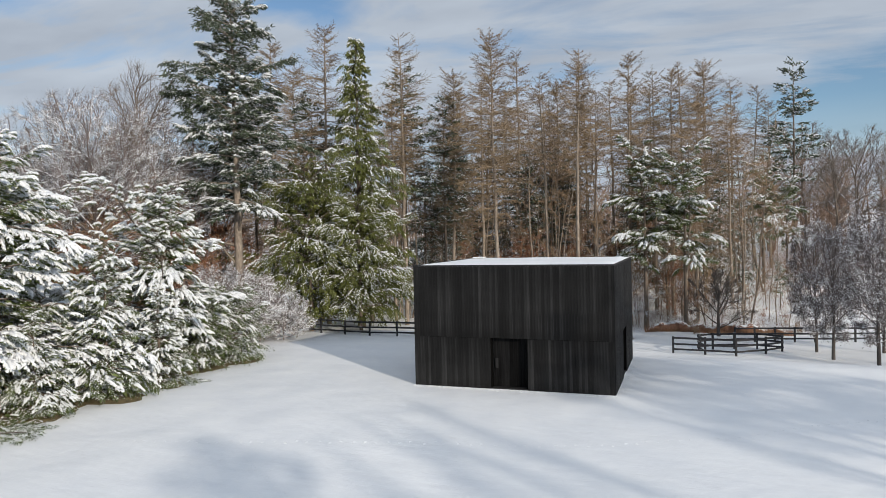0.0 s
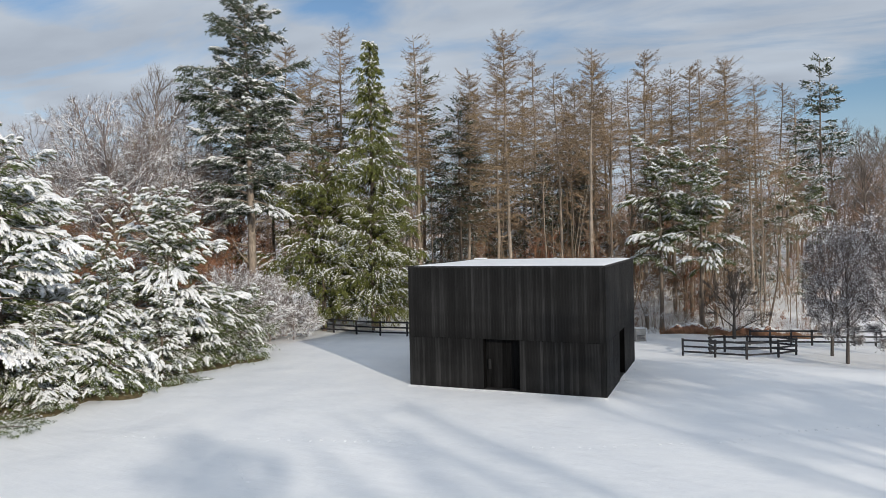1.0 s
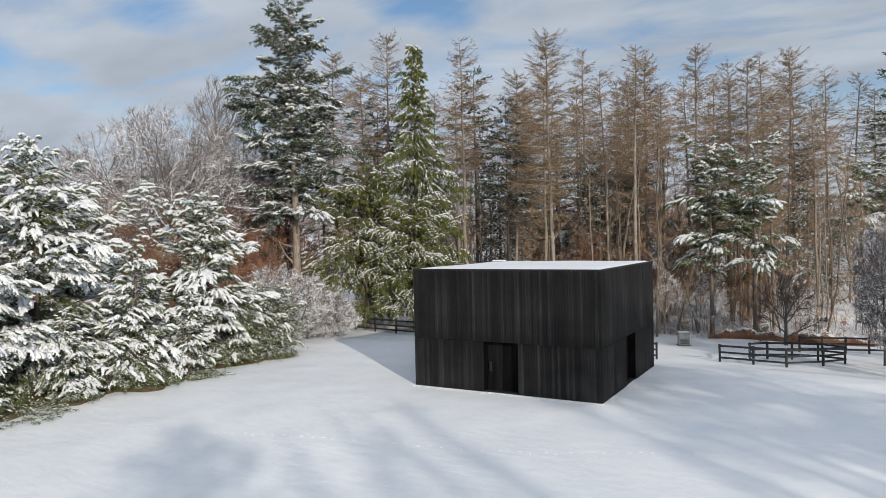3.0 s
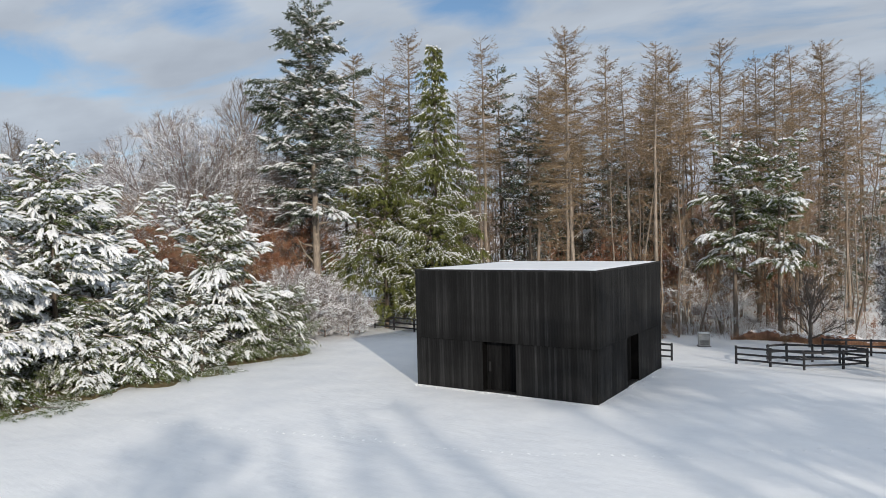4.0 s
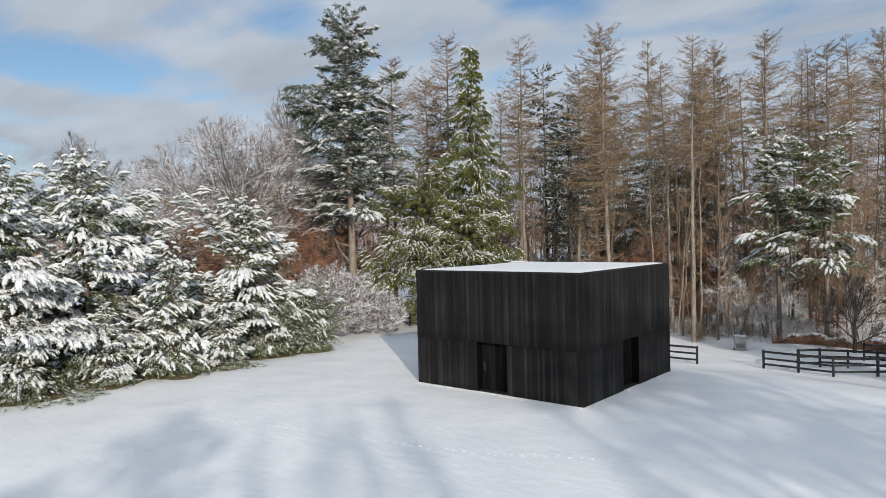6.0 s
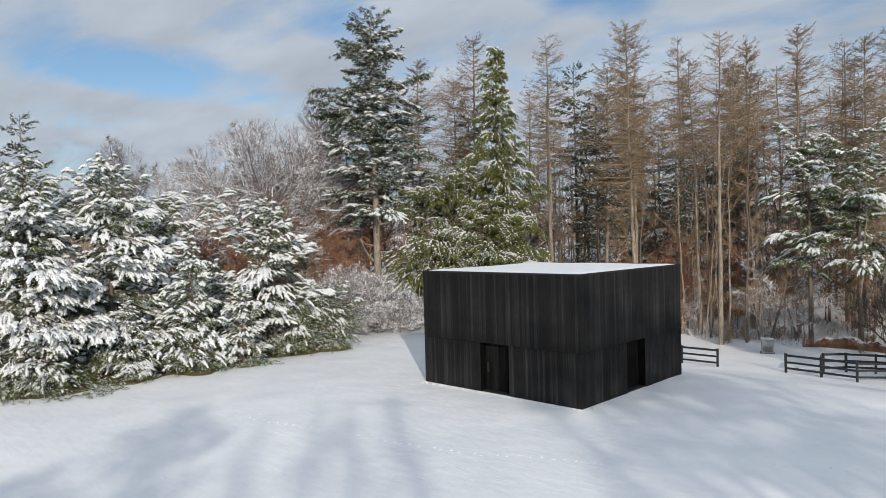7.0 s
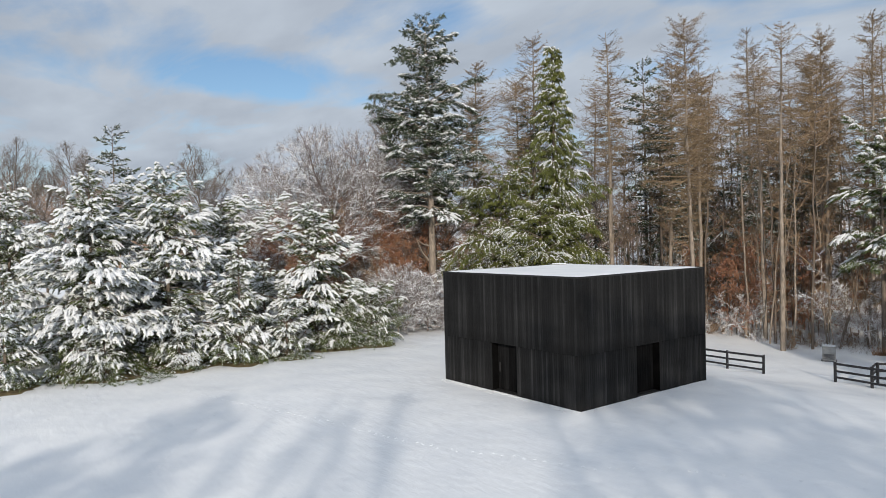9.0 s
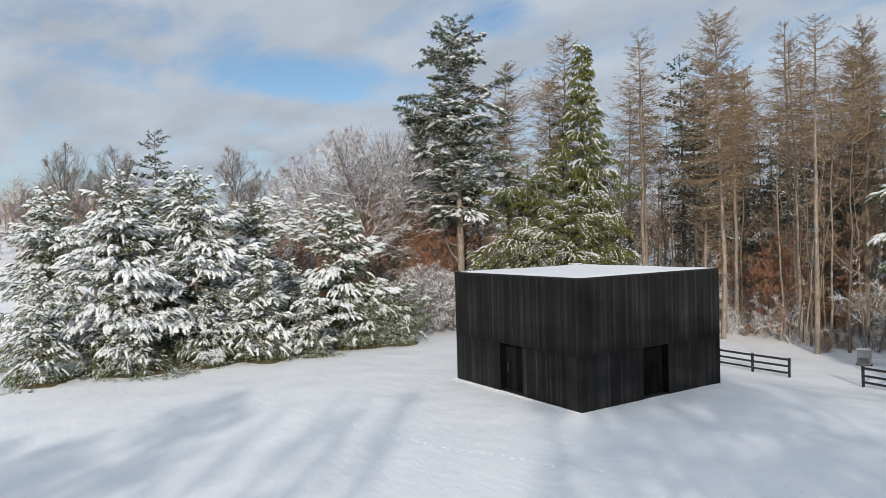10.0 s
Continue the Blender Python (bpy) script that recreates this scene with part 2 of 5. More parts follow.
def box_bm(x0, y0, z0, x1, y1, z1, bevel=0.0, bm=None):
    bm = bm or bmesh.new()
    made = bmesh.ops.create_cube(bm, size=1.0, matrix=Matrix.LocRotScale(((x0 + x1) / 2, (y0 + y1) / 2, (z0 + z1) / 2), None, (x1 - x0, y1 - y0, z1 - z0)))
    if bevel:
        edges = list({e for v in made["verts"] for e in v.link_edges})
        bmesh.ops.bevel(bm, geom=edges, offset=bevel, segments=1, affect="EDGES")
    return bm


def step(a, b, v):
    t = np.clip((v - a) / (b - a), 0, 1)
    return t * t * (3 - 2 * t)


def ground_z(x, y):
    """Height of the land: level round the shed, falling to the fence, rising into the woods and hills."""
    x, y = np.asarray(x, float), np.asarray(y, float)
    left = step(-6, -19, x)
    z = (-1.4 + 0.85 * left) * step(9, 20, y) - (0.3 + 0.5 * left) * step(20, 34, y) + 4.2 * step(38, 66, y) + 0.05 * np.maximum(y - 66, 0)
    z = z + 0.10 * np.maximum(-70 - x, 0) * step(40, 10, y)
    z = z + 0.25 * step(-17, -23, x) * step(0, -12, y)
    near = step(70, 40, np.hypot(x, y))
    flat = np.maximum(step(1.0, 5.0, np.maximum(np.maximum(x, -9.84 - x), np.maximum(-y, y - 9.93))), 0)
    z = z + near * flat * 0.05 * (np.sin(x * 0.33 + 0.8 * np.sin(y * 0.21)) + np.sin(y * 0.41 + x * 0.13))
    return np.minimum(z - 0.06, 18)


def gz(x, y):
    return float(ground_z(x, y))


# ---- ground ----
def build_ground():
    a = np.concatenate([-np.geomspace(900, 62, 22), np.linspace(-60, 60, 161), np.geomspace(62, 900, 22)])
    x, y = np.meshgrid(a - 3, a + 8)
    n = len(a)
    v = np.stack([x, y, ground_z(x, y)], -1)
    i = np.arange(n * n).reshape(n, n)
    f = np.concatenate([np.stack([i[:-1, :-1], i[:-1, 1:], i[1:, 1:]], -1).reshape(-1, 3), np.stack([i[:-1, :-1], i[1:, 1:], i[1:, :-1]], -1).reshape(-1, 3)])
    m = material("snow_field", (0.80, 0.82, 0.85), (0.90, 0.91, 0.92), 0.35, 0.65)
    t = m.node_tree
    b = t.nodes["Principled BSDF"]
    c = t.nodes.new("ShaderNodeNewGeometry")
    # wind ripples, lumps and grain
    mp = t.nodes.new("ShaderNodeMapping")
    mp.inputs["Scale"].default_value = (0.5, 2.4, 1)
    mp.inputs["Rotation"].default_value = (0, 0, radians(25))
    t.links.new(c.outputs["Position"], mp.inputs[0])
    n1 = node(t, "ShaderNodeTexNoise", Scale=1.1, Detail=6.0, Roughness=0.62)
    t.links.new(mp.outputs[0], n1.inputs["Vector"])
    b1 = node(t, "ShaderNodeBump", Strength=0.24, Distance=0.06)
    t.links.new(n1.outputs["Fac"], b1.inputs["Height"])
    n4 = node(t, "ShaderNodeTexNoise", Scale=5.0, Detail=6.0, Roughness=0.7)
    t.links.new(mp.outputs[0], n4.inputs["Vector"])
    b4 = node(t, "ShaderNodeBump", Strength=0.4, Distance=0.02)
    t.links.new(n4.outputs["Fac"], b4.inputs["Height"])
    t.links.new(b4.outputs[0], b1.inputs["Normal"])
    n2 = node(t, "ShaderNodeTexNoise", Scale=0.33, Detail=3.0)
    t.links.new(c.outputs["Position"], n2.inputs["Vector"])
    b2 = node(t, "ShaderNodeBump", Strength=0.5, Distance=0.25)
    t.links.new(n2.outputs["Fac"], b2.inputs["Height"])
    t.links.new(b1.outputs[0], b2.inputs["Normal"])
    t.links.new(b2.outputs[0], b.inputs["Normal"])
    # leaf litter shows through under the woods
    s = t.nodes.new("ShaderNodeSeparateXYZ")
    t.links.new(c.outputs["Position"], s.inputs[0])
    edge = t.nodes.new("ShaderNodeMapRange")
    edge.inputs[1].default_value, edge.inputs[2].default_value = 40, 60
    t.links.new(s.outputs[1], edge.inputs[0])
    n3 = node(t, "ShaderNodeTexNoise", Scale=0.9, Detail=7.0, Roughness=0.7)
    t.links.new(c.outputs["Position"], n3.inputs["Vector"])
    mul = t.nodes.new("ShaderNodeMath")
    mul.operation = "MULTIPLY"
    t.links.new(edge.outputs[0], mul.inputs[0])
    t.links.new(n3.outputs["Fac"], mul.inputs[1])
    cut = t.nodes.new("ShaderNodeMapRange")
    cut.inputs[1].default_value, cut.inputs[2].default_value = 0.48, 0.64
    t.links.new(mul.outputs[0], cut.inputs[0])
    x2 = t.nodes.new("ShaderNodeMixRGB")
    x2.inputs[2].default_value = (0.12, 0.078, 0.055, 1)
    t.links.new(cut.outputs[0], x2.inputs[0])
    t.links.new(b.inputs["Base Color"].links[0].from_socket, x2.inputs[1])
    t.links.new(x2.outputs[0], b.inputs["Base Color"])
    me = mesh_np("ground", v.reshape(-1, 3), f, True)
    me.materials.append(m)
    tagged(new("ground", me), "snow-covered field with low drifts running into woods", "ground", kind="structure")


build_ground()

# ---- the black timber shed ----
W, D, H, SEAM = 9.84, 9.93, 5.92, 2.40
DOOR1, DOOR2, DEEP = (-5.88, -4.03), (4.03, 5.91), 0.5


def build_shed():
    shed = tagged(new("shed"), "square shed of black charred timber boards with snowy flat roof", "building")
    wall = material("black_wall_core", (0.0025, 0.0025, 0.0025), (0.005, 0.005, 0.005), 3.0, 0.9)
    wall.node_tree.nodes["Principled BSDF"].inputs["Specular IOR Level"].default_value = 0.03
    t, z0 = 0.04, -0.35
    # walls of the core: pieces round the two doorways
    def wall_piece(x0, y0, za, x1, y1, zb):
        part("wall", box_bm(x0, y0, za, x1, y1, zb), wall, shed)
    wall_piece(-W + t, t, z0, DOOR1[0], DEEP, SEAM)
    wall_piece(DOOR1[1], t, z0, -t, DEEP, SEAM)
    wall_piece(-W + t, t, SEAM, -t, DEEP, H - 0.06)
    wall_piece(-DEEP, DEEP, z0, -t, DOOR2[0], SEAM)
    wall_piece(-DEEP, DOOR2[1], z0, -t, D - t, SEAM)
    wall_piece(-DEEP, DEEP, SEAM, -t, D - t, H - 0.06)
    wall_piece(-W + t, D - DEEP, z0, -DEEP, D - t, H - 0.06)
    wall_piece(-W + t, DEEP, z0, -W + DEEP, D - DEEP, H - 0.06)
    # doors set back in their reveals
    d1 = part("door", box_bm(DOOR1[0], DEEP - 0.06, -0.3, DOOR1[1], DEEP + 0.02, SEAM), BLACK_STEEL, shed, "black door set deep in its opening")
    for k in range(9):
        a = DOOR1[0] + 0.03 + k * 0.199
        part("plank", box_bm(a, DEEP - 0.085, -0.28, a + 0.19, DEEP - 0.062, SEAM - 0.03, 0.004), DOOR_BOARD, d1)
    hx = DOOR1[0] + 0.12
    hb = box_bm(hx, DEEP - 0.16, 0.90, hx + 0.14, DEEP - 0.12, 1.38, 0.01)
    box_bm(hx + 0.04, DEEP - 0.125, 0.96, hx + 0.10, DEEP - 0.084, 1.02, 0, hb)
    box_bm(hx + 0.04, DEEP - 0.125, 1.26, hx + 0.10, DEEP - 0.084, 1.32, 0, hb)
    part("handle", hb, BLACK_STEEL, d1, "black steel pull handle")
    part("threshold", box_bm(DOOR1[0] + 0.01, 0.06, -0.3, DOOR1[1] - 0.01, DEEP - 0.1, 0.0, 0.005), BLACK_STEEL, shed)
    part("threshold", box_bm(-DEEP + 0.1, DOOR2[0] + 0.01, -0.3, -0.06, DOOR2[1] - 0.01, 0.0, 0.005), BLACK_STEEL, shed)
    d2 = part("door", box_bm(-DEEP - 0.02, DOOR2[0], -0.3, -DEEP + 0.06, DOOR2[1], SEAM), BLACK_STEEL, shed, "black door set deep in its opening")
    for k in range(9):
        a = DOOR2[0] + 0.03 + k * 0.203
        part("plank", box_bm(-DEEP + 0.062, a, -0.28, -DEEP + 0.085, a + 0.194, SEAM - 0.03, 0.004), DOOR_BOARD, d2)
    # roof deck, edge trim and its snow
    part("roof", box_bm(-W + 0.06, 0.06, H - 0.25, -0.06, D - 0.06, H - 0.062), wall, shed)
    for x0, y0, x1, y1 in ((-W - 0.012, -0.012, 0.012, 0.05), (-W - 0.012, D - 0.05, 0.012, D + 0.012), (-W - 0.012, 0.052, -W + 0.05, D - 0.052), (-0.05, 0.052, 0.012, D - 0.052)):
        part("roof_edge", box_bm(x0, y0, H - 0.055, x1, y1, H + 0.02, 0.006), BLACK_STEEL, shed)
    nx, ny = 60, 60
    gx, gy = np.meshgrid(np.linspace(-W + 0.054, -0.054, nx), np.linspace(0.054, D - 0.054, ny))
    rim = np.minimum(np.minimum(gx + W, -gx), np.minimum(gy, D - gy))
    hz = H - 0.004 + 0.05 * step(0.05, 0.6, rim) + 0.012 * np.sin(gx * 1.3 + gy * 0.8) * step(0.1, 0.6, rim)
    v = np.stack([gx, gy, hz], -1).reshape(-1, 3)
    low = v.copy()
    low[:, 2] = H - 0.06
    i = np.arange(nx * ny).reshape(ny, nx)
    f = [np.stack([i[:-1, :-1], i[:-1, 1:], i[1:, 1:]], -1).reshape(-1, 3), np.stack([i[:-1, :-1], i[1:, 1:], i[1:, :-1]], -1).reshape(-1, 3)]
    loop = np.concatenate([i[0, :-1], i[:-1, -1], i[-1, :0:-1], i[:0:-1, 0]])
    nxt, k = np.roll(loop, -1), nx * ny
    f += [np.stack([loop, loop + k, nxt + k], -1), np.stack([loop, nxt + k, nxt], -1)]
    part("roof_snow", mesh_np("roof_snow", np.concatenate([v, low]), np.concatenate(f), True), ROOF_SNOW, shed, "smooth blanket of snow on the flat roof")
    part("roof_hatch", box_bm(-9.2, 8.0, H - 0.06, -8.5, 8.6, H + 0.09, 0.01), METAL, shed, "low grey roof hatch with snow on top")
    part("hatch_snow", box_bm(-9.19, 8.01, H + 0.092, -8.51, 8.59, H + 0.14, 0.02), ROOF_SNOW, shed)
    return shed


shed = build_shed()


# ---- trees ----
def conifer(kind, seed, height, radius, bare=0.0, gap=0.6, per=6, fill=1.0, snow=0.8, sprigs=4, sprig=0.2, droop=0.35, rise=0.1, profile=0.85,
            ragged=0.25, hang=0.25, finger=0.36, fan=0.36, trunk_r=None, snow_r=0.075, limb_r=0.035, sides=4, lobed=0.0, missing=0.08, first=0.12, core=8, sprays=0.0, spray=0.85, limp=0.5, leaflets=11, tousle=0.08, patchy=0.3, stub=0.40, weep=0.0, closing=0.45, broad=1.0):
    """Meshes of an evergreen: trunk with limbs, needle crown, and the snow that lies on its fan-shaped boughs."""
    rng = np.random.default_rng(seed)
    trunk, needles, caps = Geo(), Geo(), Geo()
    tr = trunk_r or height * 0.014
    zs = np.linspace(-0.5, height * 0.985, 9)
    lean = rng.normal(0, 0.006, 2) * height
    bow = (np.clip(zs, 0, None) / height)[:, None] ** 2 * lean
    trunk.tubes(np.concatenate([bow, zs[:, None]], 1)[None], (tr * (1.02 - np.clip(zs, 0, None) / height) ** 0.9 + 0.012)[None], 8)
    z = bare * height + 0.2
    base, yaw, reach, lift = [], [], [], []
    turn = 0.0
    lobe_a, lobe_b = rng.uniform(0, 6.28, 2)
    while z < height * 0.975:
        h = (z - bare * height) / (height * (1 - bare))
        full = radius * (1 - h) ** profile * min(1.0, 0.6 + h * 3.5)
        cnt = max(4, int(round(per * (1 - 0.25 * h) + rng.uniform(-1, 1))))
        turn += rng.uniform(0.3, 1.2)
        for k in range(cnt):
            if rng.random() < missing:
                continue
            a = turn + 2 * math.pi * k / cnt + rng.normal(0, 0.25)
            lobe = 1 + lobed * math.sin(2 * a + lobe_a + z * 0.9) * math.sin(z * 1.1 + lobe_b)
            base.append(max(0.15, z + rng.normal(0, 0.38 * gap)))
            yaw.append(a)
            reach.append(max(0.22, full * lobe * (1 + rng.normal(0, ragged)) + 0.1))
            lift.append(h)
        z += gap * rng.uniform(0.75, 1.3) * (1 - closing * h)
    base, yaw, reach, lift = map(np.array, (base, yaw, reach, lift))
    n = len(base)
    s = np.linspace(0, 1, 5)
    out_d = np.stack([np.cos(yaw), np.sin(yaw), 0 * yaw], 1)
    side = np.stack([-np.sin(yaw), np.cos(yaw), 0 * yaw], 1)
    up_k = rise + 0.6 * lift ** 2 + rng.normal(0, tousle, n)
    dr_k = droop * (1 - 0.55 * lift) + rng.normal(0, tousle, n)

    def along(i, q):
        """Points at fractions q on boughs i."""
        b = np.clip(base[i], 0, height) / height
        p = out_d[i] * (reach[i] * q)[:, None]
        p[:, 0] += lean[0] * b ** 2
        p[:, 1] += lean[1] * b ** 2
        p[:, 2] += base[i] + reach[i] * (up_k[i] * q - dr_k[i] * q ** 2)
        p[:, 2] = np.maximum(p[:, 2], 0.12)
        return p

    ids = np.arange(n)
    spine = np.stack([along(ids, np.full(n, q)) for q in s], 1)
    trunk.tubes(spine, limb_r * (0.35 + 0.35 * reach)[:, None] * (1.05 - s)[None] + 0.006, 3)
    if sprays:
        # each bough ends in overlapping fans: a drooping spine with two rows of fingers, laden with snow as a whole or bare as a whole
        heavy = np.clip(rng.normal(snow, patchy, n), 0, 1)
        count = np.maximum(2, (sprays * reach ** 1.25).astype(int))
        si = np.repeat(ids, count)
        k = len(si)
        last = np.concatenate([[True], si[1:] != si[:-1]])
        q = np.where(last, 0.97, first + (1 - first) * rng.random(k) ** 0.65)
        lat = np.where(last, 0.0, rng.uniform(-1, 1, k))
        wide = fan * reach[si] * np.sqrt(np.clip(1.02 - q ** 3, 0.03, 1)) * np.clip(q * 2.2, 0.15, 1)
        p0 = along(si, q) + side[si] * (lat * wide)[:, None]
        p0[:, 2] += rng.normal(0, 0.05, k) - lat ** 2 * wide * 0.3
        d = unit(out_d[si] * (0.45 + 0.6 * q)[:, None] + side[si] * (lat * 0.85 + rng.normal(0, 0.18, k))[:, None])
        e = np.stack([-d[:, 1], d[:, 0], rng.normal(0, 0.28, k)], 1)
        pitch = 0.75 * np.clip(up_k[si] - 2 * dr_k[si] * q, -0.7, 0.8) + rng.normal(0.05, 0.14, k)
        ln = spray * rng.uniform(0.7, 1.35, k) * np.clip(0.42 + 0.25 * reach[si], 0.42, 1.15)
        bend = limp * rng.uniform(0.6, 1.5, k)
        skirt = np.clip(0.06 + np.clip((p0[:, 2] + rng.normal(0, 0.03 * height, k)) / (0.24 * height), 0, 1) ** 1.3, 0.06, 1)
        want = np.clip(heavy[si] * np.clip(0.4 + 0.75 * q, 0, 1.1), 0, 1) * skirt
        draw = 0.6 * rng.random(n)[si] + 0.4 * rng.random(k)
        load = np.where(draw < want, rng.uniform(0.78, 1.0, k), np.where(draw < want * 1.3 + 0.06, 0.45, 0.04))
        fi = np.repeat(np.arange(k), leaflets)
        j = np.tile(np.arange(leaflets), k)
        s2 = np.clip((j + 1.0) / leaflets + rng.normal(0, 0.025, len(fi)), 0.08, 1.0)
        sign = np.where(j % 2 == 0, 1.0, -1.0) * (j < leaflets - 1)
        f0 = p0[fi] + d[fi] * (ln[fi] * s2)[:, None]
        f0[:, 2] += ln[fi] * (pitch[fi] * s2 - bend[fi] * s2 ** 2)
        tang = d[fi].copy()
        tang[:, 2] += pitch[fi] - 2 * bend[fi] * s2
        fd = unit(unit(tang) * (0.75 + 0.4 * s2)[:, None] + e[fi] * (sign * 0.9)[:, None] + rng.normal(0, 0.1, (len(fi), 3)) - np.stack([0 * s2, 0 * s2, 0.12 + limp * 0.4 * s2], 1))
        fd = unit(fd - [0, 0, weep])
        fl = np.maximum(finger * 0.4, ln[fi] * stub * (1.08 - 0.72 * s2)) * rng.uniform(0.75, 1.25, len(fi))
        f1 = f0 + fd * (0.55 * fl)[:, None]
        f2 = f0 + fd * fl[:, None] - np.stack([0 * fl, 0 * fl, 0.26 * fl * (0.4 + limp)], 1)
        for c in (f0, f1, f2):
            c[:, 2] = np.maximum(c[:, 2], 0.06)
        for b0, b1 in ((f0, f1), (f1, f2), (f0, f2), (f1, f2))[:sprigs]:
            bowed = np.where(load[fi] > 0.5, 1.0, 0.0) * snow
            dd = unit(unit(b1 - b0) + rng.normal(0, 0.42, b0.shape) - np.stack([0 * bowed, 0 * bowed, 0.1 + hang * 0.6 + 0.55 * bowed], 1))
            w = unit(np.cross(dd, rng.normal(0, 0.6, b0.shape) + [0, 0, 0.8])) * (broad * sprig * rng.uniform(0.055, 0.115, len(b0)))[:, None]
            needles.blades(b0 - [0, 0, 0.035], dd * (sprig * rng.uniform(0.8, 1.7, len(b0)) * (1 - 0.5 * bowed))[:, None], w)
        lift_s = np.array([0, 0, 0.02 + 0.35 * snow_r])
        r01 = rng.random(len(fi))
        if not weep:
            full = (r01 < load[fi]) & (load[fi] > 0.5)
            line = np.stack([f0, f2], 1)[full] + lift_s + rng.normal(0, 0.014, (full.sum(), 2, 3))
            fat = snow_r * rng.uniform(0.55, 1.5, (full.sum(), 1)) * rng.uniform(0.75, 1.25, (full.sum(), 2)) * np.array([[1.15, 0.75]])
            caps.tubes(line, fat, sides, 0.75, True)
        tips = (r01 < load[fi]) & (load[fi] < 0.5)
        line = np.stack([f1, f2], 1)[tips] + lift_s
        caps.tubes(line, snow_r * 0.6 * rng.uniform(0.6, 1.2, (tips.sum(), 1)) * np.array([[1.0, 0.6]]), 3, 0.75, True)
        if weep:
            # hanging sprays hold snow only where they leave the bough
            held = r01 < load[fi]
            line = f0[held][:, None] + d[fi][held][:, None] * np.array([-0.09, 0.02, 0.10])[None, :, None] + lift_s + rng.normal(0, 0.02, (held.sum(), 3, 3))
            caps.tubes(line, snow_r * (0.3 + 1.7 * rng.random((held.sum(), 1)) ** 2) * np.array([[0.7, 1.1, 0.5]]), 3, 0.8, True)
        back = (load > 0.5) & (not weep)
        s4 = np.linspace(0.1, 0.95, 4)
        line = p0[back][:, None] + d[back][:, None] * (ln[back][:, None] * s4)[..., None] + lift_s
        line[..., 2] += ln[back][:, None] * (pitch[back][:, None] * s4 - bend[back][:, None] * s4 ** 2)
        line[..., 2] = np.maximum(line[..., 2], 0.1)
        line += rng.normal(0, 0.012, line.shape)
        if back.any():
            caps.tubes(line, snow_r * rng.uniform(0.8, 1.5, (back.sum(), 4)) * np.array([[0.9, 1.15, 1.1, 0.7]]), 4, 0.8, True)
        if core:
            ci = np.repeat(ids, core * 2)
            qc = rng.uniform(0.05, 0.78, len(ci))
            pc = along(ci, qc) + side[ci] * (rng.uniform(-0.8, 0.8, len(ci)) * fan * reach[ci] * qc)[:, None]
            dc = unit(out_d[ci] + side[ci] * rng.normal(0, 0.7, len(ci))[:, None] - [0, 0, 0.3 + hang * 0.5])
            size = np.clip(0.17 * reach[ci], 0.12, 0.40) * rng.uniform(0.6, 1.3, len(ci))
            wc = unit(np.cross(dc, rng.normal(0, 0.5, dc.shape) + [0, 0, 0.8])) * (size * 0.13)[:, None]
            needles.blades(pc - [0, 0, 0.1] * rng.uniform(0.3, 2.5, (len(ci), 1)), dc * size[:, None], wc)
        return {"trunk": trunk.mesh(kind + "_trunk", True), "crown": needles.mesh(kind + "_crown"), "snow": caps.mesh(kind + "_snow", True)}
    # fingers spread over the fan of each bough
    cnt = np.maximum(4, (fill * 7.0 * reach ** 1.45 / (finger / 0.36)).astype(int))
    ti = np.repeat(ids, cnt)
    m = len(ti)
    q = first + (1 - first) * rng.random(m) ** 0.75
    lat = rng.uniform(-1, 1, m)
    wide = fan * reach[ti] * np.sqrt(np.clip(1.02 - q ** 3, 0.03, 1)) * np.clip(q * 2.2, 0.15, 1)
    p0 = along(ti, q) + side[ti] * (lat * wide)[:, None]
    p0[:, 2] -= (lat ** 2) * wide * (0.25 + 0.5 * hang) - rng.normal(0, 0.05, m)
    tl = finger * rng.uniform(0.55, 1.3, m) * np.clip(0.45 + 0.3 * reach[ti], 0.45, 1.15)
    d = unit(out_d[ti] * (0.35 + 0.75 * q)[:, None] + side[ti] * (lat * 0.8 + rng.normal(0, 0.25, m))[:, None])
    slope = up_k[ti] - 2 * dr_k[ti] * q
    d[:, 2] += np.clip(slope, -0.9, 0.9) + rng.normal(-0.05, 0.15, m)
    d = unit(d)
    fall = np.zeros((m, 3))
    fall[:, 2] = -hang * tl
    p1 = p0 + d * (0.5 * tl)[:, None] + 0.25 * fall
    p2 = p0 + d * tl[:, None] + fall
    pts = np.stack([p0, p1, p2], 1)
    for k in range(sprigs):
        f = (k + rng.random(m)) / sprigs
        b0 = np.where((f < 0.5)[:, None], p0 + (p1 - p0) * (2 * f)[:, None], p1 + (p2 - p1) * (2 * f - 1)[:, None])
        dd = unit(unit(p2 - p0) + rng.normal(0, 0.6, (m, 3)) - [0, 0, 0.15 + hang * 0.6])
        w = unit(np.cross(dd, rng.normal(0, 0.6, (m, 3)) + [0, 0, 0.8])) * (sprig * rng.uniform(0.13, 0.24, m))[:, None]
        needles.blades(b0 - dd * sprig * 0.2 - [0, 0, 0.03], dd * (sprig * rng.uniform(0.8, 1.7, m))[:, None], w)
    # larger inner sprays close the crown round the trunk
    ci = np.repeat(ids, core)
    if core:
        qc = rng.uniform(0.08, 0.75, len(ci))
        pc = along(ci, qc) + side[ci] * (rng.uniform(-0.7, 0.7, len(ci)) * fan * reach[ci] * qc)[:, None]
        dc = unit(out_d[ci] + side[ci] * rng.normal(0, 0.7, len(ci))[:, None] - [0, 0, 0.25 + hang * 0.5])
        size = np.clip(0.30 * reach[ci], 0.15, 0.75) * rng.uniform(0.6, 1.2, len(ci))
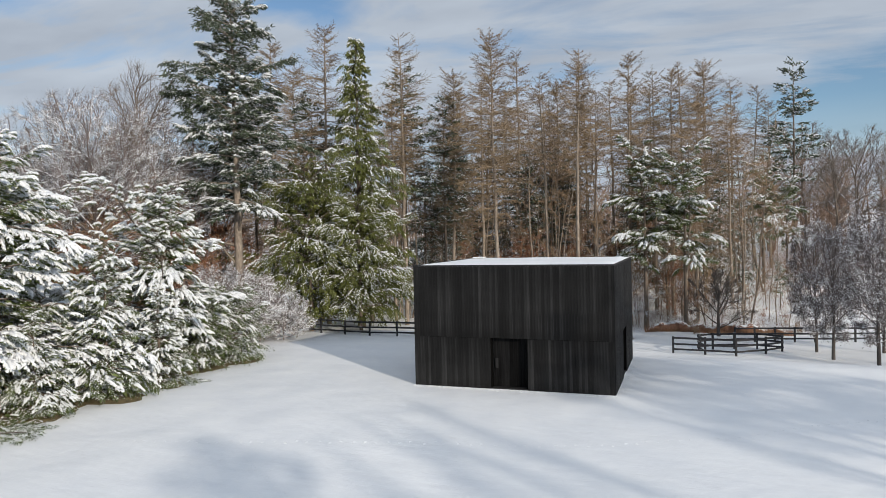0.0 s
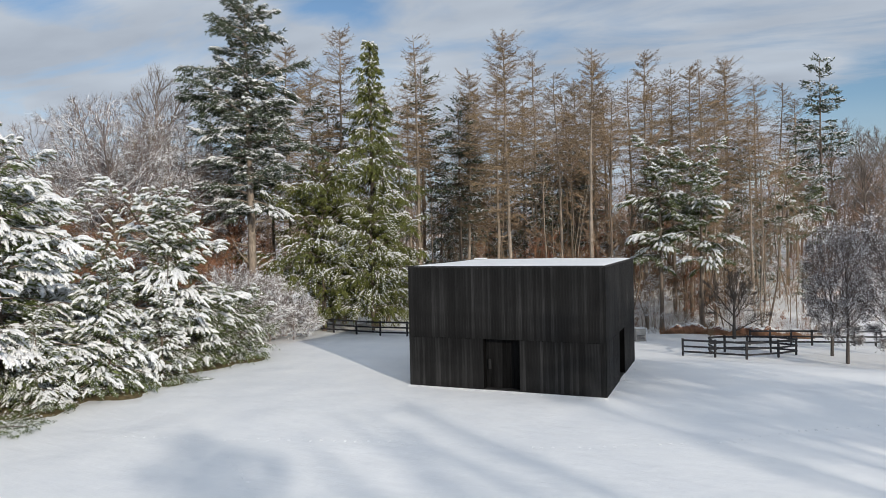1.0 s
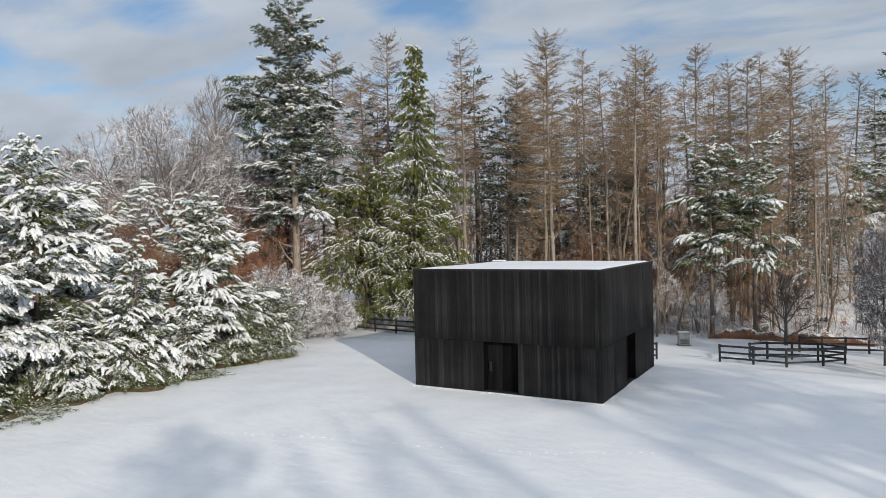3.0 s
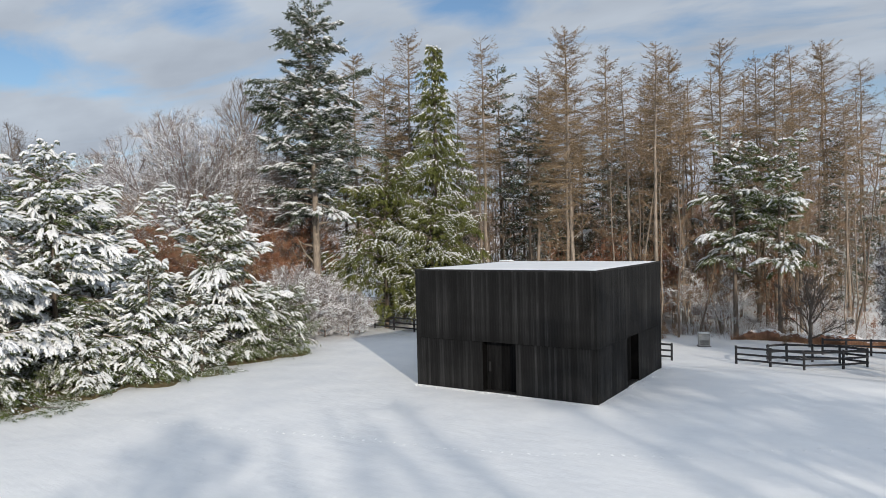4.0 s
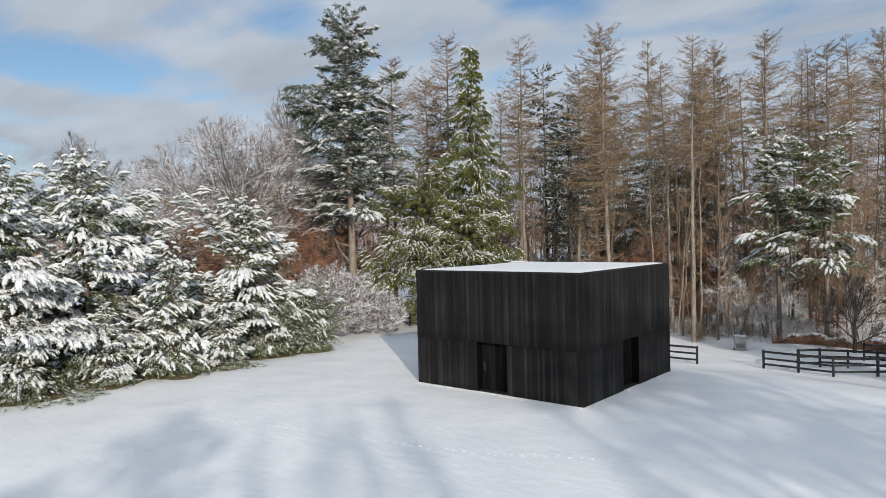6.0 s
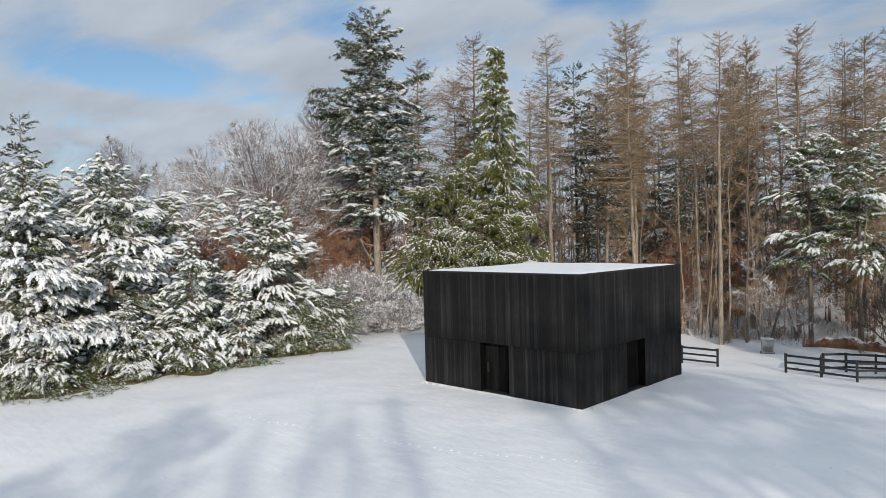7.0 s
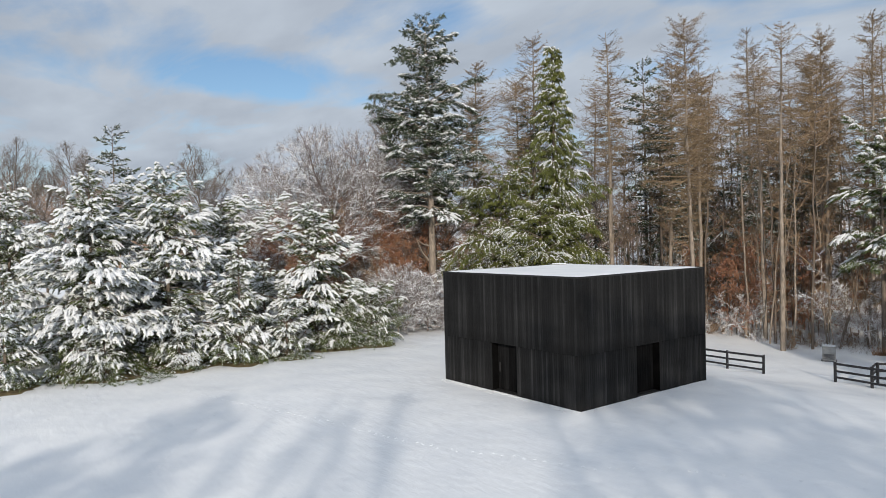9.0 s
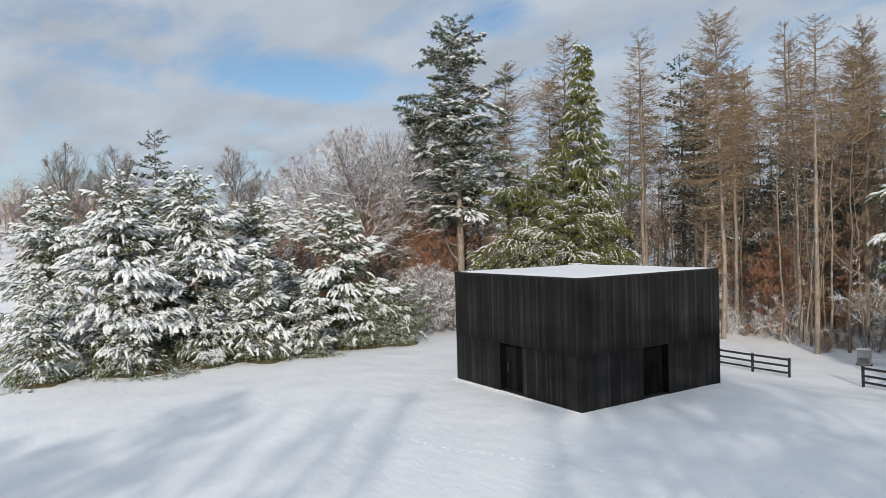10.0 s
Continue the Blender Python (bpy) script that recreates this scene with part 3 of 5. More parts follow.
        wc = unit(np.cross(dc, rng.normal(0, 0.5, dc.shape) + [0, 0, 0.8])) * (size * 0.24)[:, None]
        needles.blades(pc - [0, 0, 0.08], dc * size[:, None], wc)
    # snow lies in patches: whole boughs are loaded, others nearly bare, the inner parts sheltered
    heavy = np.clip(rng.normal(snow, 0.30, n), 0, 1)
    load = heavy[ti] * np.clip(0.1 + 1.5 * q, 0, 1)
    load = load * np.clip(0.5 + 0.5 * base[ti] / (0.25 * height), 0, 1)
    has = rng.random(m) < load
    if has.any():
        c = pts[has].copy()
        if hang > 0.5:
            c[:, 1] = c[:, 0] + d[has] * (0.4 * tl[has])[:, None]
            c[:, 2] = c[:, 0] + d[has] * (0.8 * tl[has])[:, None]
        c += [0, 0, 0.015 + snow_r * 0.4]
        c = c + rng.normal(0, 0.014, c.shape)
        fat = snow_r * rng.uniform(0.6, 1.35, has.sum())[:, None] * np.array([[0.7, 1.15, 0.55]])
        caps.tubes(c, fat, sides, 0.6, True)
    return {"trunk": trunk.mesh(kind + "_trunk", True), "crown": needles.mesh(kind + "_crown"), "snow": caps.mesh(kind + "_snow", True)}


def plant(name, label, meshes, mats, places, group, category="tree"):
    """Stands a tree and its copies; places: x, y, height factor, turn."""
    first = None
    for x, y, k, turn in places:
        m = pose(x, y, gz(x, y) - 0.05, 0, 0, turn) @ Matrix.Scale(k, 4)
        if first is None:
            first = tagged(new(name), label, category, group)
            for key, me in meshes.items():
                ob = part(key, me, mats[key], first)
                if key != "trunk":
                    ob["kind"] = "stuff"
            first.matrix_basis = m
            base_scale = Matrix.Diagonal((*first.scale, 1)).inverted()
        else:
            copy_thing(first, m @ base_scale)
    return first


EVER = {"trunk": BARK, "crown": SPRUCE, "snow": SNOW}
OLIVE = {"trunk": BARK, "crown": SPRUCE_OLIVE, "snow": SNOW}
PINES = {"trunk": BARK, "crown": PINE, "snow": SNOW}


def top(x, y, z, h):
    """Factor that brings a tree of height h, standing at x, y, up to z."""
    return (z - gz(x, y) + 0.05) / h


# the hedge of snow-laden spruces
SPRUCE_LABEL = "spruce bowed under thick snow, green showing beneath"
big = conifer("snowy_spruce", 11, 12.5, 4.05, gap=0.66, per=7, snow=1.0, lobed=0.42, ragged=0.36, droop=0.33, rise=0.24, profile=0.74, finger=0.17, snow_r=0.048, sprig=0.15, sprigs=3, sides=3, missing=0.10, core=34, fan=0.44, sprays=5.6, spray=0.52, limp=0.46, leaflets=16, tousle=0.22, first=0.2, patchy=0.24, stub=0.38, closing=0.6)
plant("spruce_tree", SPRUCE_LABEL, big, EVER, [
    (-25.0, -15.0, top(-25.0, -15.0, 12.4, 12.5), 0), (-25.4, -10.4, top(-25.4, -10.4, 12.9, 12.5), 130), (-31.5, -18.5, 0.93, 250)], "spruce hedge")
mid = conifer("spruce", 23, 10.0, 3.15, gap=0.58, per=7, snow=0.97, lobed=0.4, ragged=0.40, droop=0.30, rise=0.27, profile=0.62, finger=0.17, snow_r=0.046, sprig=0.16, sprigs=3, sides=3, missing=0.14, core=34, fan=0.44, sprays=5.4, spray=0.50, limp=0.44, leaflets=16, tousle=0.24, first=0.2, patchy=0.26, stub=0.38, closing=0.6)
plant("spruce_tree", SPRUCE_LABEL, mid, EVER, [
    (-25.7, 0.2, top(-25.7, 0.2, 10.2, 10.0), 40), (-33.0, -4.2, top(-33.0, -4.2, 11.2, 10.0), 200), (-29.5, -13.2, 1.05, 310)], "spruce hedge")
small = conifer("young_spruce", 37, 7.0, 2.2, gap=0.54, per=6, snow=0.97, lobed=0.3, ragged=0.28, droop=0.30, rise=0.25, profile=0.80, finger=0.18, snow_r=0.041, sprig=0.14, sprigs=3, sides=3, core=26, fan=0.44, sprays=5.2, spray=0.42, limp=0.42, leaflets=13, tousle=0.18, first=0.25, patchy=0.24, stub=0.38, closing=0.6)
plant("spruce_tree", "young pointed spruce thick with snow", small, EVER, [
    (-22.9, -6.7, top(-22.9, -6.7, 7.4, 7.0), 15), (-22.6, -3.6, 0.72, 170), (-23.2, -19.6, 0.9, 80), (-22.8, -10.6, 0.62, 260), (-22.6, -14.8, 0.55, 20), (-26.5, -3.5, 0.9, 300)], "spruce hedge")
low_bush = conifer("hemlock", 41, 4.4, 2.2, gap=0.34, per=8, snow=0.12, ragged=0.25, droop=0.3, rise=0.42, profile=0.5, finger=0.18, snow_r=0.040, sprig=0.15, sprigs=3, sides=3, core=14, fan=0.42, sprays=4.0, spray=0.55, limp=0.5, leaflets=9, tousle=0.14, stub=0.29)
plant("hemlock_shrub", "low rounded evergreen, dark green below and snowy on top", low_bush, EVER, [(-24.0, 3.9, 1.0, 0), (-24.6, 1.6, 0.95, 120)], "spruce hedge", "shrub")

# Norway spruces with hanging sprays
norway = conifer("norway_spruce", 53, 26.5, 3.1, bare=0.06, gap=0.66, per=7, snow=0.20, hang=0.6, droop=0.46, rise=0.26, profile=0.92, ragged=0.40, finger=0.36, snow_r=0.048, sides=3, lobed=0.35, sprig=0.20, sprigs=4, missing=0.18, first=0.15, core=24, closing=0.74, sprays=3.6, spray=0.85, limp=0.55, leaflets=11, weep=1.1, stub=0.55, broad=1.6, tousle=0.18, patchy=0.45)
plant("norway_spruce", "tall olive-green spruce with hanging sprays and patches of snow", norway, OLIVE, [(-25.7, 26.0, top(-25.7, 26.0, 26.2, 26.5), 0)], "wood edge")
norway_b = conifer("broad_spruce", 59, 14.0, 4.2, bare=0.10, gap=0.80, per=7, snow=0.42, hang=0.7, droop=0.45, rise=0.42, profile=0.38, ragged=0.38, finger=0.36, snow_r=0.048, sides=3, lobed=0.4, sprig=0.20, sprigs=4, missing=0.18, first=0.15, core=26, sprays=2.6, spray=0.95, limp=0.5, leaflets=11, weep=1.1, stub=0.55, broad=1.6, tousle=0.15, patchy=0.5)
plant("norway_spruce", "broad olive-green spruce with hanging sprays and patches of snow", norway_b, OLIVE, [(-27.9, 20.6, top(-27.9, 20.6, 13.6, 14.0), 0), (-23.9, 22.2, top(-23.9, 22.2, 10.6, 14.0), 140)], "wood edge")

# white pines
pine = conifer("white_pine", 61, 28.5, 3.3, bare=0.36, gap=0.62, per=7, snow=0.44, hang=0.03, droop=0.24, rise=0.24, profile=0.52, ragged=0.42, finger=0.36, fan=0.38, snow_r=0.048, trunk_r=0.40, limb_r=0.05, sides=3, lobed=0.35, sprig=0.27, sprigs=3, missing=0.20, first=0.18, core=30, sprays=4.2, spray=0.52, limp=0.2, leaflets=9, tousle=0.22, stub=0.60, closing=0.5, patchy=0.45, broad=1.5)
white_pine = plant("white_pine", "tall white pine with snow along its tiered limbs", pine, {"trunk": BARK_PALE, "crown": PINE, "snow": SNOW}, [(-31.3, 15.2, top(-31.3, 15.2, 27.9, 28.5), 0)], "wood edge")


def dead_limb(turn, z, reach, rise):
    """A bare broken limb below the crown."""
    g = Geo()
    s = np.linspace(0, 1, 6)
    p = np.stack([reach * s * math.cos(turn), reach * s * math.sin(turn), z + rise * s ** 1.3 + 0.12 * np.sin(s * 7)], 1)
    g.tubes(p[None], (0.13 * (1.05 - s * 0.8))[None], 6, 1.0, True)
    return g.mesh("dead_limb", True)


for turn, z, reach, rise in ((3.7, 5.6, 1.6, 2.4), (3.3, 7.2, 2.2, 1.0), (5.6, 8.4, 1.5, 1.6), (0.6, 9.2, 1.9, 0.8)):
    part("dead_limb", dead_limb(turn, z, reach, rise), BARK_PALE, white_pine, "bare pale dead limb")

pine_b = conifer("woodland_pine", 67, 28.0, 2.9, bare=0.45, gap=1.15, per=5, snow=0.22, fill=1.05, sprig=0.36, hang=0.02, droop=0.2, rise=0.25, profile=0.45, ragged=0.4, finger=0.36, snow_r=0.07, trunk_r=0.22, sides=3, sprigs=3, first=0.25, missing=0.15)
plant("white_pine", "slender dark pine rising above the bare trees", pine_b, PINES, [
    (-28.6, 44.2, top(-28.6, 44.2, 28.0, 28.0), 0), (15.3, 60.4, top(15.3, 60.4, 28.0, 28.0), 90), (-33.0, 30.0, 0.85, 200), (-19.0, 46.0, 0.72, 20), (-52.8, -7.6, top(-52.8, -7.6, 19.8, 28.0), 60), (-54.5, -5.2, 0.52, 10), (-24.0, 38.5, 0.62, 280), (-10.0, 48.0, 0.6, 80), (6.5, 50.0, 0.62, 140), (-20.5, 39.0, 0.55, 33), (-3.0, 44.0, 0.5, 75), (-14.5, 46.0, 0.66, 222), (-20.6, 35.6, 0.84, 310), (-12.6, 38.5, 0.60, 15), (-9.8, 41.8, 0.66, 165)], "woodland pines")
pine_c = conifer("snowy_pine", 73, 16.5, 2.1, bare=0.36, gap=0.85, per=6, snow=0.62, hang=0.10, droop=0.36, rise=0.25, profile=0.30, ragged=0.42, finger=0.32, snow_r=0.044, trunk_r=0.2, sides=3, lobed=0.5, sprig=0.24, sprigs=4, missing=0.32, first=0.25, core=34, fan=0.42, sprays=5.0, spray=0.56, limp=0.3, leaflets=11, tousle=0.20, patchy=0.45, stub=0.5, broad=1.4)
plant("white_pine", "pine with heavy snow on broad tiered limbs", pine_c, EVER, [
    (-0.6, 35.0, top(-0.6, 35.0, 15.2, 16.5), 0), (2.9, 35.2, top(2.9, 35.2, 14.6, 16.5), 120), (11.4, 55.7, top(11.4, 55.7, 15.2, 16.5), 60), (14.0, 57.0, 0.7, 200), (12.0, 46.0, 0.30, 20)], "snowy pines")


def larch(seed, height, radius, bare=0.22, count=170, twigs=15, lean=0.0, dense=1.25, bole=0.20, leaves=0, rise=0.0, snags=26):
    """A bare larch: straight bole, level limbs that turn up at their ends, hosts of fine twigs, dead snags below the crown."""
    rng = np.random.default_rng(seed)
    trunk, fine = Geo(), Geo()
    zs = np.linspace(-0.5, height, 12)
    wob = np.cumsum(rng.normal(0, 0.09, (12, 2)), 0) * np.linspace(0, 1, 12)[:, None] ** 0.5 + (np.clip(zs, 0, None) * lean)[:, None] * [[1, 0.3]]
    trunk.tubes(np.concatenate([wob, zs[:, None]], 1)[None], (bole * (1.01 - np.clip(zs, 0, None) / height) ** 0.75 + 0.014)[None], 7)
    h = np.concatenate([rng.random(count) ** 0.8, -rng.random(snags) * 0.75])
    z = height * np.where(h >= 0, bare + (0.985 - bare) * h, bare * (1 + h))
    n = len(h)
    a = rng.uniform(0, 6.283, n)
    heavy_side = rng.uniform(0, 6.283) + 2.5 * h
    full = np.clip(0.45 + 1.7 * h, 0.45, 1.0) * np.clip(1.02 - h, 0, 1) ** 0.5
    ln = radius * np.where(h >= 0, full, 0.35) * rng.uniform(0.35, 1.2, n) * (1 + 0.28 * np.cos(a - heavy_side)) + 0.18
    o = np.stack([np.cos(a), np.sin(a), 0 * a], 1)
    at = np.stack([np.interp(z, zs, wob[:, 0]), np.interp(z, zs, wob[:, 1]), z], 1)
    s = np.linspace(0, 1, 5)
    slope = rise + rng.normal(0, 0.16, n) + np.where(h >= 0, -0.16 + 0.75 * np.clip(h, 0, 1) ** 2, -0.1)
    turn_up = rng.uniform(0.05, 0.38, n)
    p = at[:, None] + o[:, None] * (ln[:, None] * s)[..., None]
    p[..., 2] += ln[:, None] * (slope[:, None] * s + turn_up[:, None] * (s ** 2 - 0.5 * s)[None])
    p += rng.normal(0, 0.035, p.shape) * ln[:, None, None] * s[None, :, None]
    fine.tubes(p, (0.012 + 0.007 * ln)[:, None] * (1.12 - s)[None], 3)
    ti = np.repeat(np.arange(n), np.where(h >= 0, twigs, max(2, twigs // 4)))
    q = rng.uniform(0.10, 1, len(ti)) ** 0.85
    k = np.clip((q * 4).astype(int), 0, 3)
    b0 = p[ti, k] + (p[ti, k + 1] - p[ti, k]) * (q * 4 - k)[:, None]
    side = np.stack([-o[ti, 1], o[ti, 0], 0 * q], 1) * np.where(rng.random(len(ti)) < 0.5, -1, 1)[:, None]
    d = unit(o[ti] * 0.75 + side * rng.uniform(0.3, 1.0, len(ti))[:, None] + rng.normal(0, 0.28, (len(ti), 3)) + np.stack([0 * q, 0 * q, slope[ti] * 0.6 - 0.08], 1))
    tl = np.clip(0.40 * ln[ti] * (1.15 - 0.6 * q), 0.16, 1.1) * rng.uniform(0.5, 1.3, len(ti))
    fine.ribbons(b0, d * tl[:, None], unit(np.cross(d, rng.normal(0, 1, d.shape))) * 0.010 * dense)
    for share, length in ((0.25, 0.55), (0.5, 0.5), (0.75, 0.4)):
        b1 = b0 + d * (tl * (share + rng.uniform(-0.12, 0.2, len(ti))))[:, None]
        d1 = unit(d + rng.normal(0, 0.75, d.shape))
        fine.ribbons(b1, d1 * (tl * length)[:, None], unit(np.cross(d1, rng.normal(0, 1, d.shape))) * 0.0085 * dense)
    made = {"trunk": trunk.mesh("larch_trunk", True), "crown": fine.mesh("larch_crown")}
    if leaves:
        li = rng.integers(0, len(ti), leaves)
        c = b0[li] + d[li] * (tl[li] * rng.random(leaves))[:, None]
        ld = unit(rng.normal(0, 1, (leaves, 3)) - [0, 0, 0.5])
        leaf = Geo()
        leaf.blades(c, ld * 0.12, unit(np.cross(ld, rng.normal(0, 1, ld.shape))) * 0.04)
        made["foliage"] = leaf.mesh("withered_leaves")
    return made


LARCH = {"trunk": BARK_PALE, "crown": TWIG}
larches = [larch(101, 26, 3.7, 0.40, 190, 18), larch(102, 26, 3.3, 0.50, 150, 17), larch(103, 26, 4.2, 0.36, 250, 20, dense=1.4), larch(104, 26, 3.4, 0.58, 105, 16)]
LARCH_AT = [(-30.0, 27.5, 28.0), (-23.3, 31.2, 27.7), (-13.8, 30.0, 26.1), (-6.3, 30.9, 23.9), (-2.2, 37.4, 24.8), (-13.6, 40.2, 26.9), (-7.3, 40.9, 25.2),
            (0.0, 43.6, 24.4), (1.7, 42.6, 24.2), (2.9, 48.2, 26.0), (5.0, 51.2, 26.4), (10.9, 62.2, 25.4), (-32.0, 21.5, 25.2), (-26.2, 35.2, 22.5), (-19.7, 36.0, 24.5),
            (-9.6, 34.5, 23.0), (-17.6, 49.0, 25.0), (-16.8, 36.5, 24.0), (-10.4, 45.5, 24.5), (-4.6, 47.5, 24.5), (-21.5, 43.0, 24.0), (8.2, 57.0, 25.5), (-34.5, 30.0, 25.0), (-5.4, 36.6, 21.5),
            (-0.6, 50.0, 24.0), (-13.0, 52.0, 26.0), (-24.5, 50.0, 25.5), (-31.0, 38.0, 24.0), (4.0, 40.0, 20.0), (7.5, 46.0, 20.0), (-36.5, 25.0, 22.5), (-8.2, 52.5, 25.0), (13.2, 66.0, 24.0), (-3.5, 56.0, 26.0),
            (-42.5, 17.0, 17.0), (-40.3, 20.5, 19.5), (-45.5, 23.0, 20.5), (-48.5, 19.0, 18.5), (-51.0, 26.0, 20.5), (-37.8, 19.0, 16.5), (-46.5, 14.5, 15.5)]
random.seed(5)
for kind in range(4):
    rows = [(x, y, top(x, y, z, 26.0), random.uniform(0, 360)) for i, (x, y, z) in enumerate(LARCH_AT) if i % 4 == kind]
    plant("larch_tree", "tall bare larch with fine russet-brown twigs", larches[kind], LARCH, rows, "bare larches")


def bare_tree(seed, height, spread=0.5, levels=4, trunk_r=0.16, fork=0.3, fan=(7, 6, 5, 5), upward=0.35, thick=0.010, ribbons=4, kink=0.25, leaves=0, bole=0.75, long=1.0):
    """A leafless broadleaf tree, grown level by level."""
    rng = np.random.default_rng(seed)
    trunk, fine, leaf = Geo(), Geo(), Geo()
    limbs = fine
    zs = np.linspace(-0.4, height * bole, 7)
    wob = np.cumsum(rng.normal(0, 0.012 * height, (7, 2)), 0) * np.linspace(0, 1, 7)[:, None]
    line = np.concatenate([wob, zs[:, None]], 1)
    trunk.tubes(line[None], (trunk_r * (1.05 - np.linspace(0, 0.9, 7)))[None], 7)
    p, r = line[None], np.array([trunk_r])
    for lv in range(levels):
        n, k = fan[lv], p.shape[1]
        pi = np.repeat(np.arange(len(p)), n)
        q = rng.uniform(fork if lv == 0 else 0.2, 1.0, len(pi))
        idx = np.clip((q * (k - 1)).astype(int), 0, k - 2)
        a, b = p[pi, idx], p[pi, idx + 1]
        b0 = a + (b - a) * (q * (k - 1) - idx)[:, None]
        pd = unit(p[pi, -1] - p[pi, 0])
        plen = np.linalg.norm(p[pi, -1] - p[pi, 0], axis=1)
        if lv == 0:
            plen = np.full(len(pi), height * 0.9 * long)
        d = unit(pd * 0.55 + unit(rng.normal(0, 1, (len(pi), 3))) * (0.65 + spread * 0.5) + [0, 0, upward])
        ln = plen * rng.uniform(0.32, 0.62, len(pi)) * (1.1 - 0.45 * q)
        s = np.linspace(0, 1, 4)
        pts = b0[:, None] + d[:, None] * (ln[:, None] * s)[..., None]
        pts[..., 2] += (ln[:, None] * 0.18 * s ** 2)
        pts += rng.normal(0, 1, pts.shape) * (ln * 0.05 * kink * 4)[:, None, None] * s[None, :, None]
        rr = np.maximum(r[pi] * 0.5 * (1.1 - 0.4 * q), thick)
        shape = np.array([[1, 0.8, 0.6, 0.35]])
        if lv == levels - 1:
            limbs.tubes(pts[:, ::3], rr[:, None] * shape[:, ::3], 3)
        else:
            limbs.tubes(pts, rr[:, None] * shape, 3)
        p, r = pts, rr
    n = len(p)
    ti = np.repeat(np.arange(n), ribbons)
    q = rng.integers(0, 3, len(ti))
    b0 = p[ti, q] + (p[ti, q + 1] - p[ti, q]) * rng.random(len(ti))[:, None]
    pl = np.linalg.norm(p[:, -1] - p[:, 0], axis=1)[ti]
    d = unit(unit(p[ti, 3] - p[ti, 0]) + rng.normal(0, 0.55, (len(ti), 3)) + [0, 0, 0.15])
    ln = np.clip(pl * rng.uniform(0.4, 0.9, len(ti)), 0.15, 1.3)
    fine.ribbons(b0, d * ln[:, None], unit(np.cross(d, rng.normal(0, 0.4, d.shape) + [0, 0, 0.3])) * thick * 0.9)
    d1 = unit(d + rng.normal(0, 0.6, d.shape))
    fine.ribbons(b0 + d * (ln * 0.5)[:, None], d1 * (ln * 0.6)[:, None], unit(np.cross(d1, rng.normal(0, 0.4, d.shape))) * thick * 0.8)
    parts = {"trunk": trunk.mesh("bare_trunk", True), "crown": fine.mesh("bare_crown")}
    if leaves:
        li = rng.integers(0, len(ti), leaves)
        c = b0[li] + d[li] * (ln[li] * rng.random(leaves))[:, None]
        ld = unit(rng.normal(0, 1, (leaves, 3)) - [0, 0, 0.6])
        leaf.blades(c, ld * 0.13, unit(np.cross(ld, rng.normal(0, 1, ld.shape))) * 0.045)
        parts["foliage"] = leaf.mesh("dry_leaves")
    return parts


def mats(wood, trunk=None, leaf=None):
    return {"trunk": trunk or wood, "crown": wood, "foliage": leaf or RUSSET}


dark_fir = conifer("understorey_hemlock", 89, 10.0, 2.3, bare=0.10, gap=0.6, per=6, snow=0.16, fill=0.8, hang=0.2, droop=0.35, rise=0.25, profile=0.6, finger=0.30, snow_r=0.05, sprig=0.26, sprigs=3, sides=3, ragged=0.38, lobed=0.35, missing=0.15, core=20, sprays=1.8, spray=0.8, limp=0.4, leaflets=6, tousle=0.15)
plant("hemlock_tree", "dark green hemlock among the bare trees", dark_fir, {"trunk": BARK, "crown": PINE, "snow": SNOW}, [
    (-17.5, 44.5, 1.1, 150), (-6.5, 46.0, 1.0, 220), (5.8, 48.0, 1.0, 290), (8.5, 52.0, 1.1, 20), (-29.5, 36.0, 1.4, 110), (-25.0, 43.0, 1.5, 200), (-33.5, 27.5, 1.0, 310),
    (-14.0, 47.0, 1.8, 15), (-1.0, 49.5, 1.7, 175), (-21.8, 45.0, 1.7, 335), (-12.5, 51.5, 1.8, 125)], "understorey hemlocks")

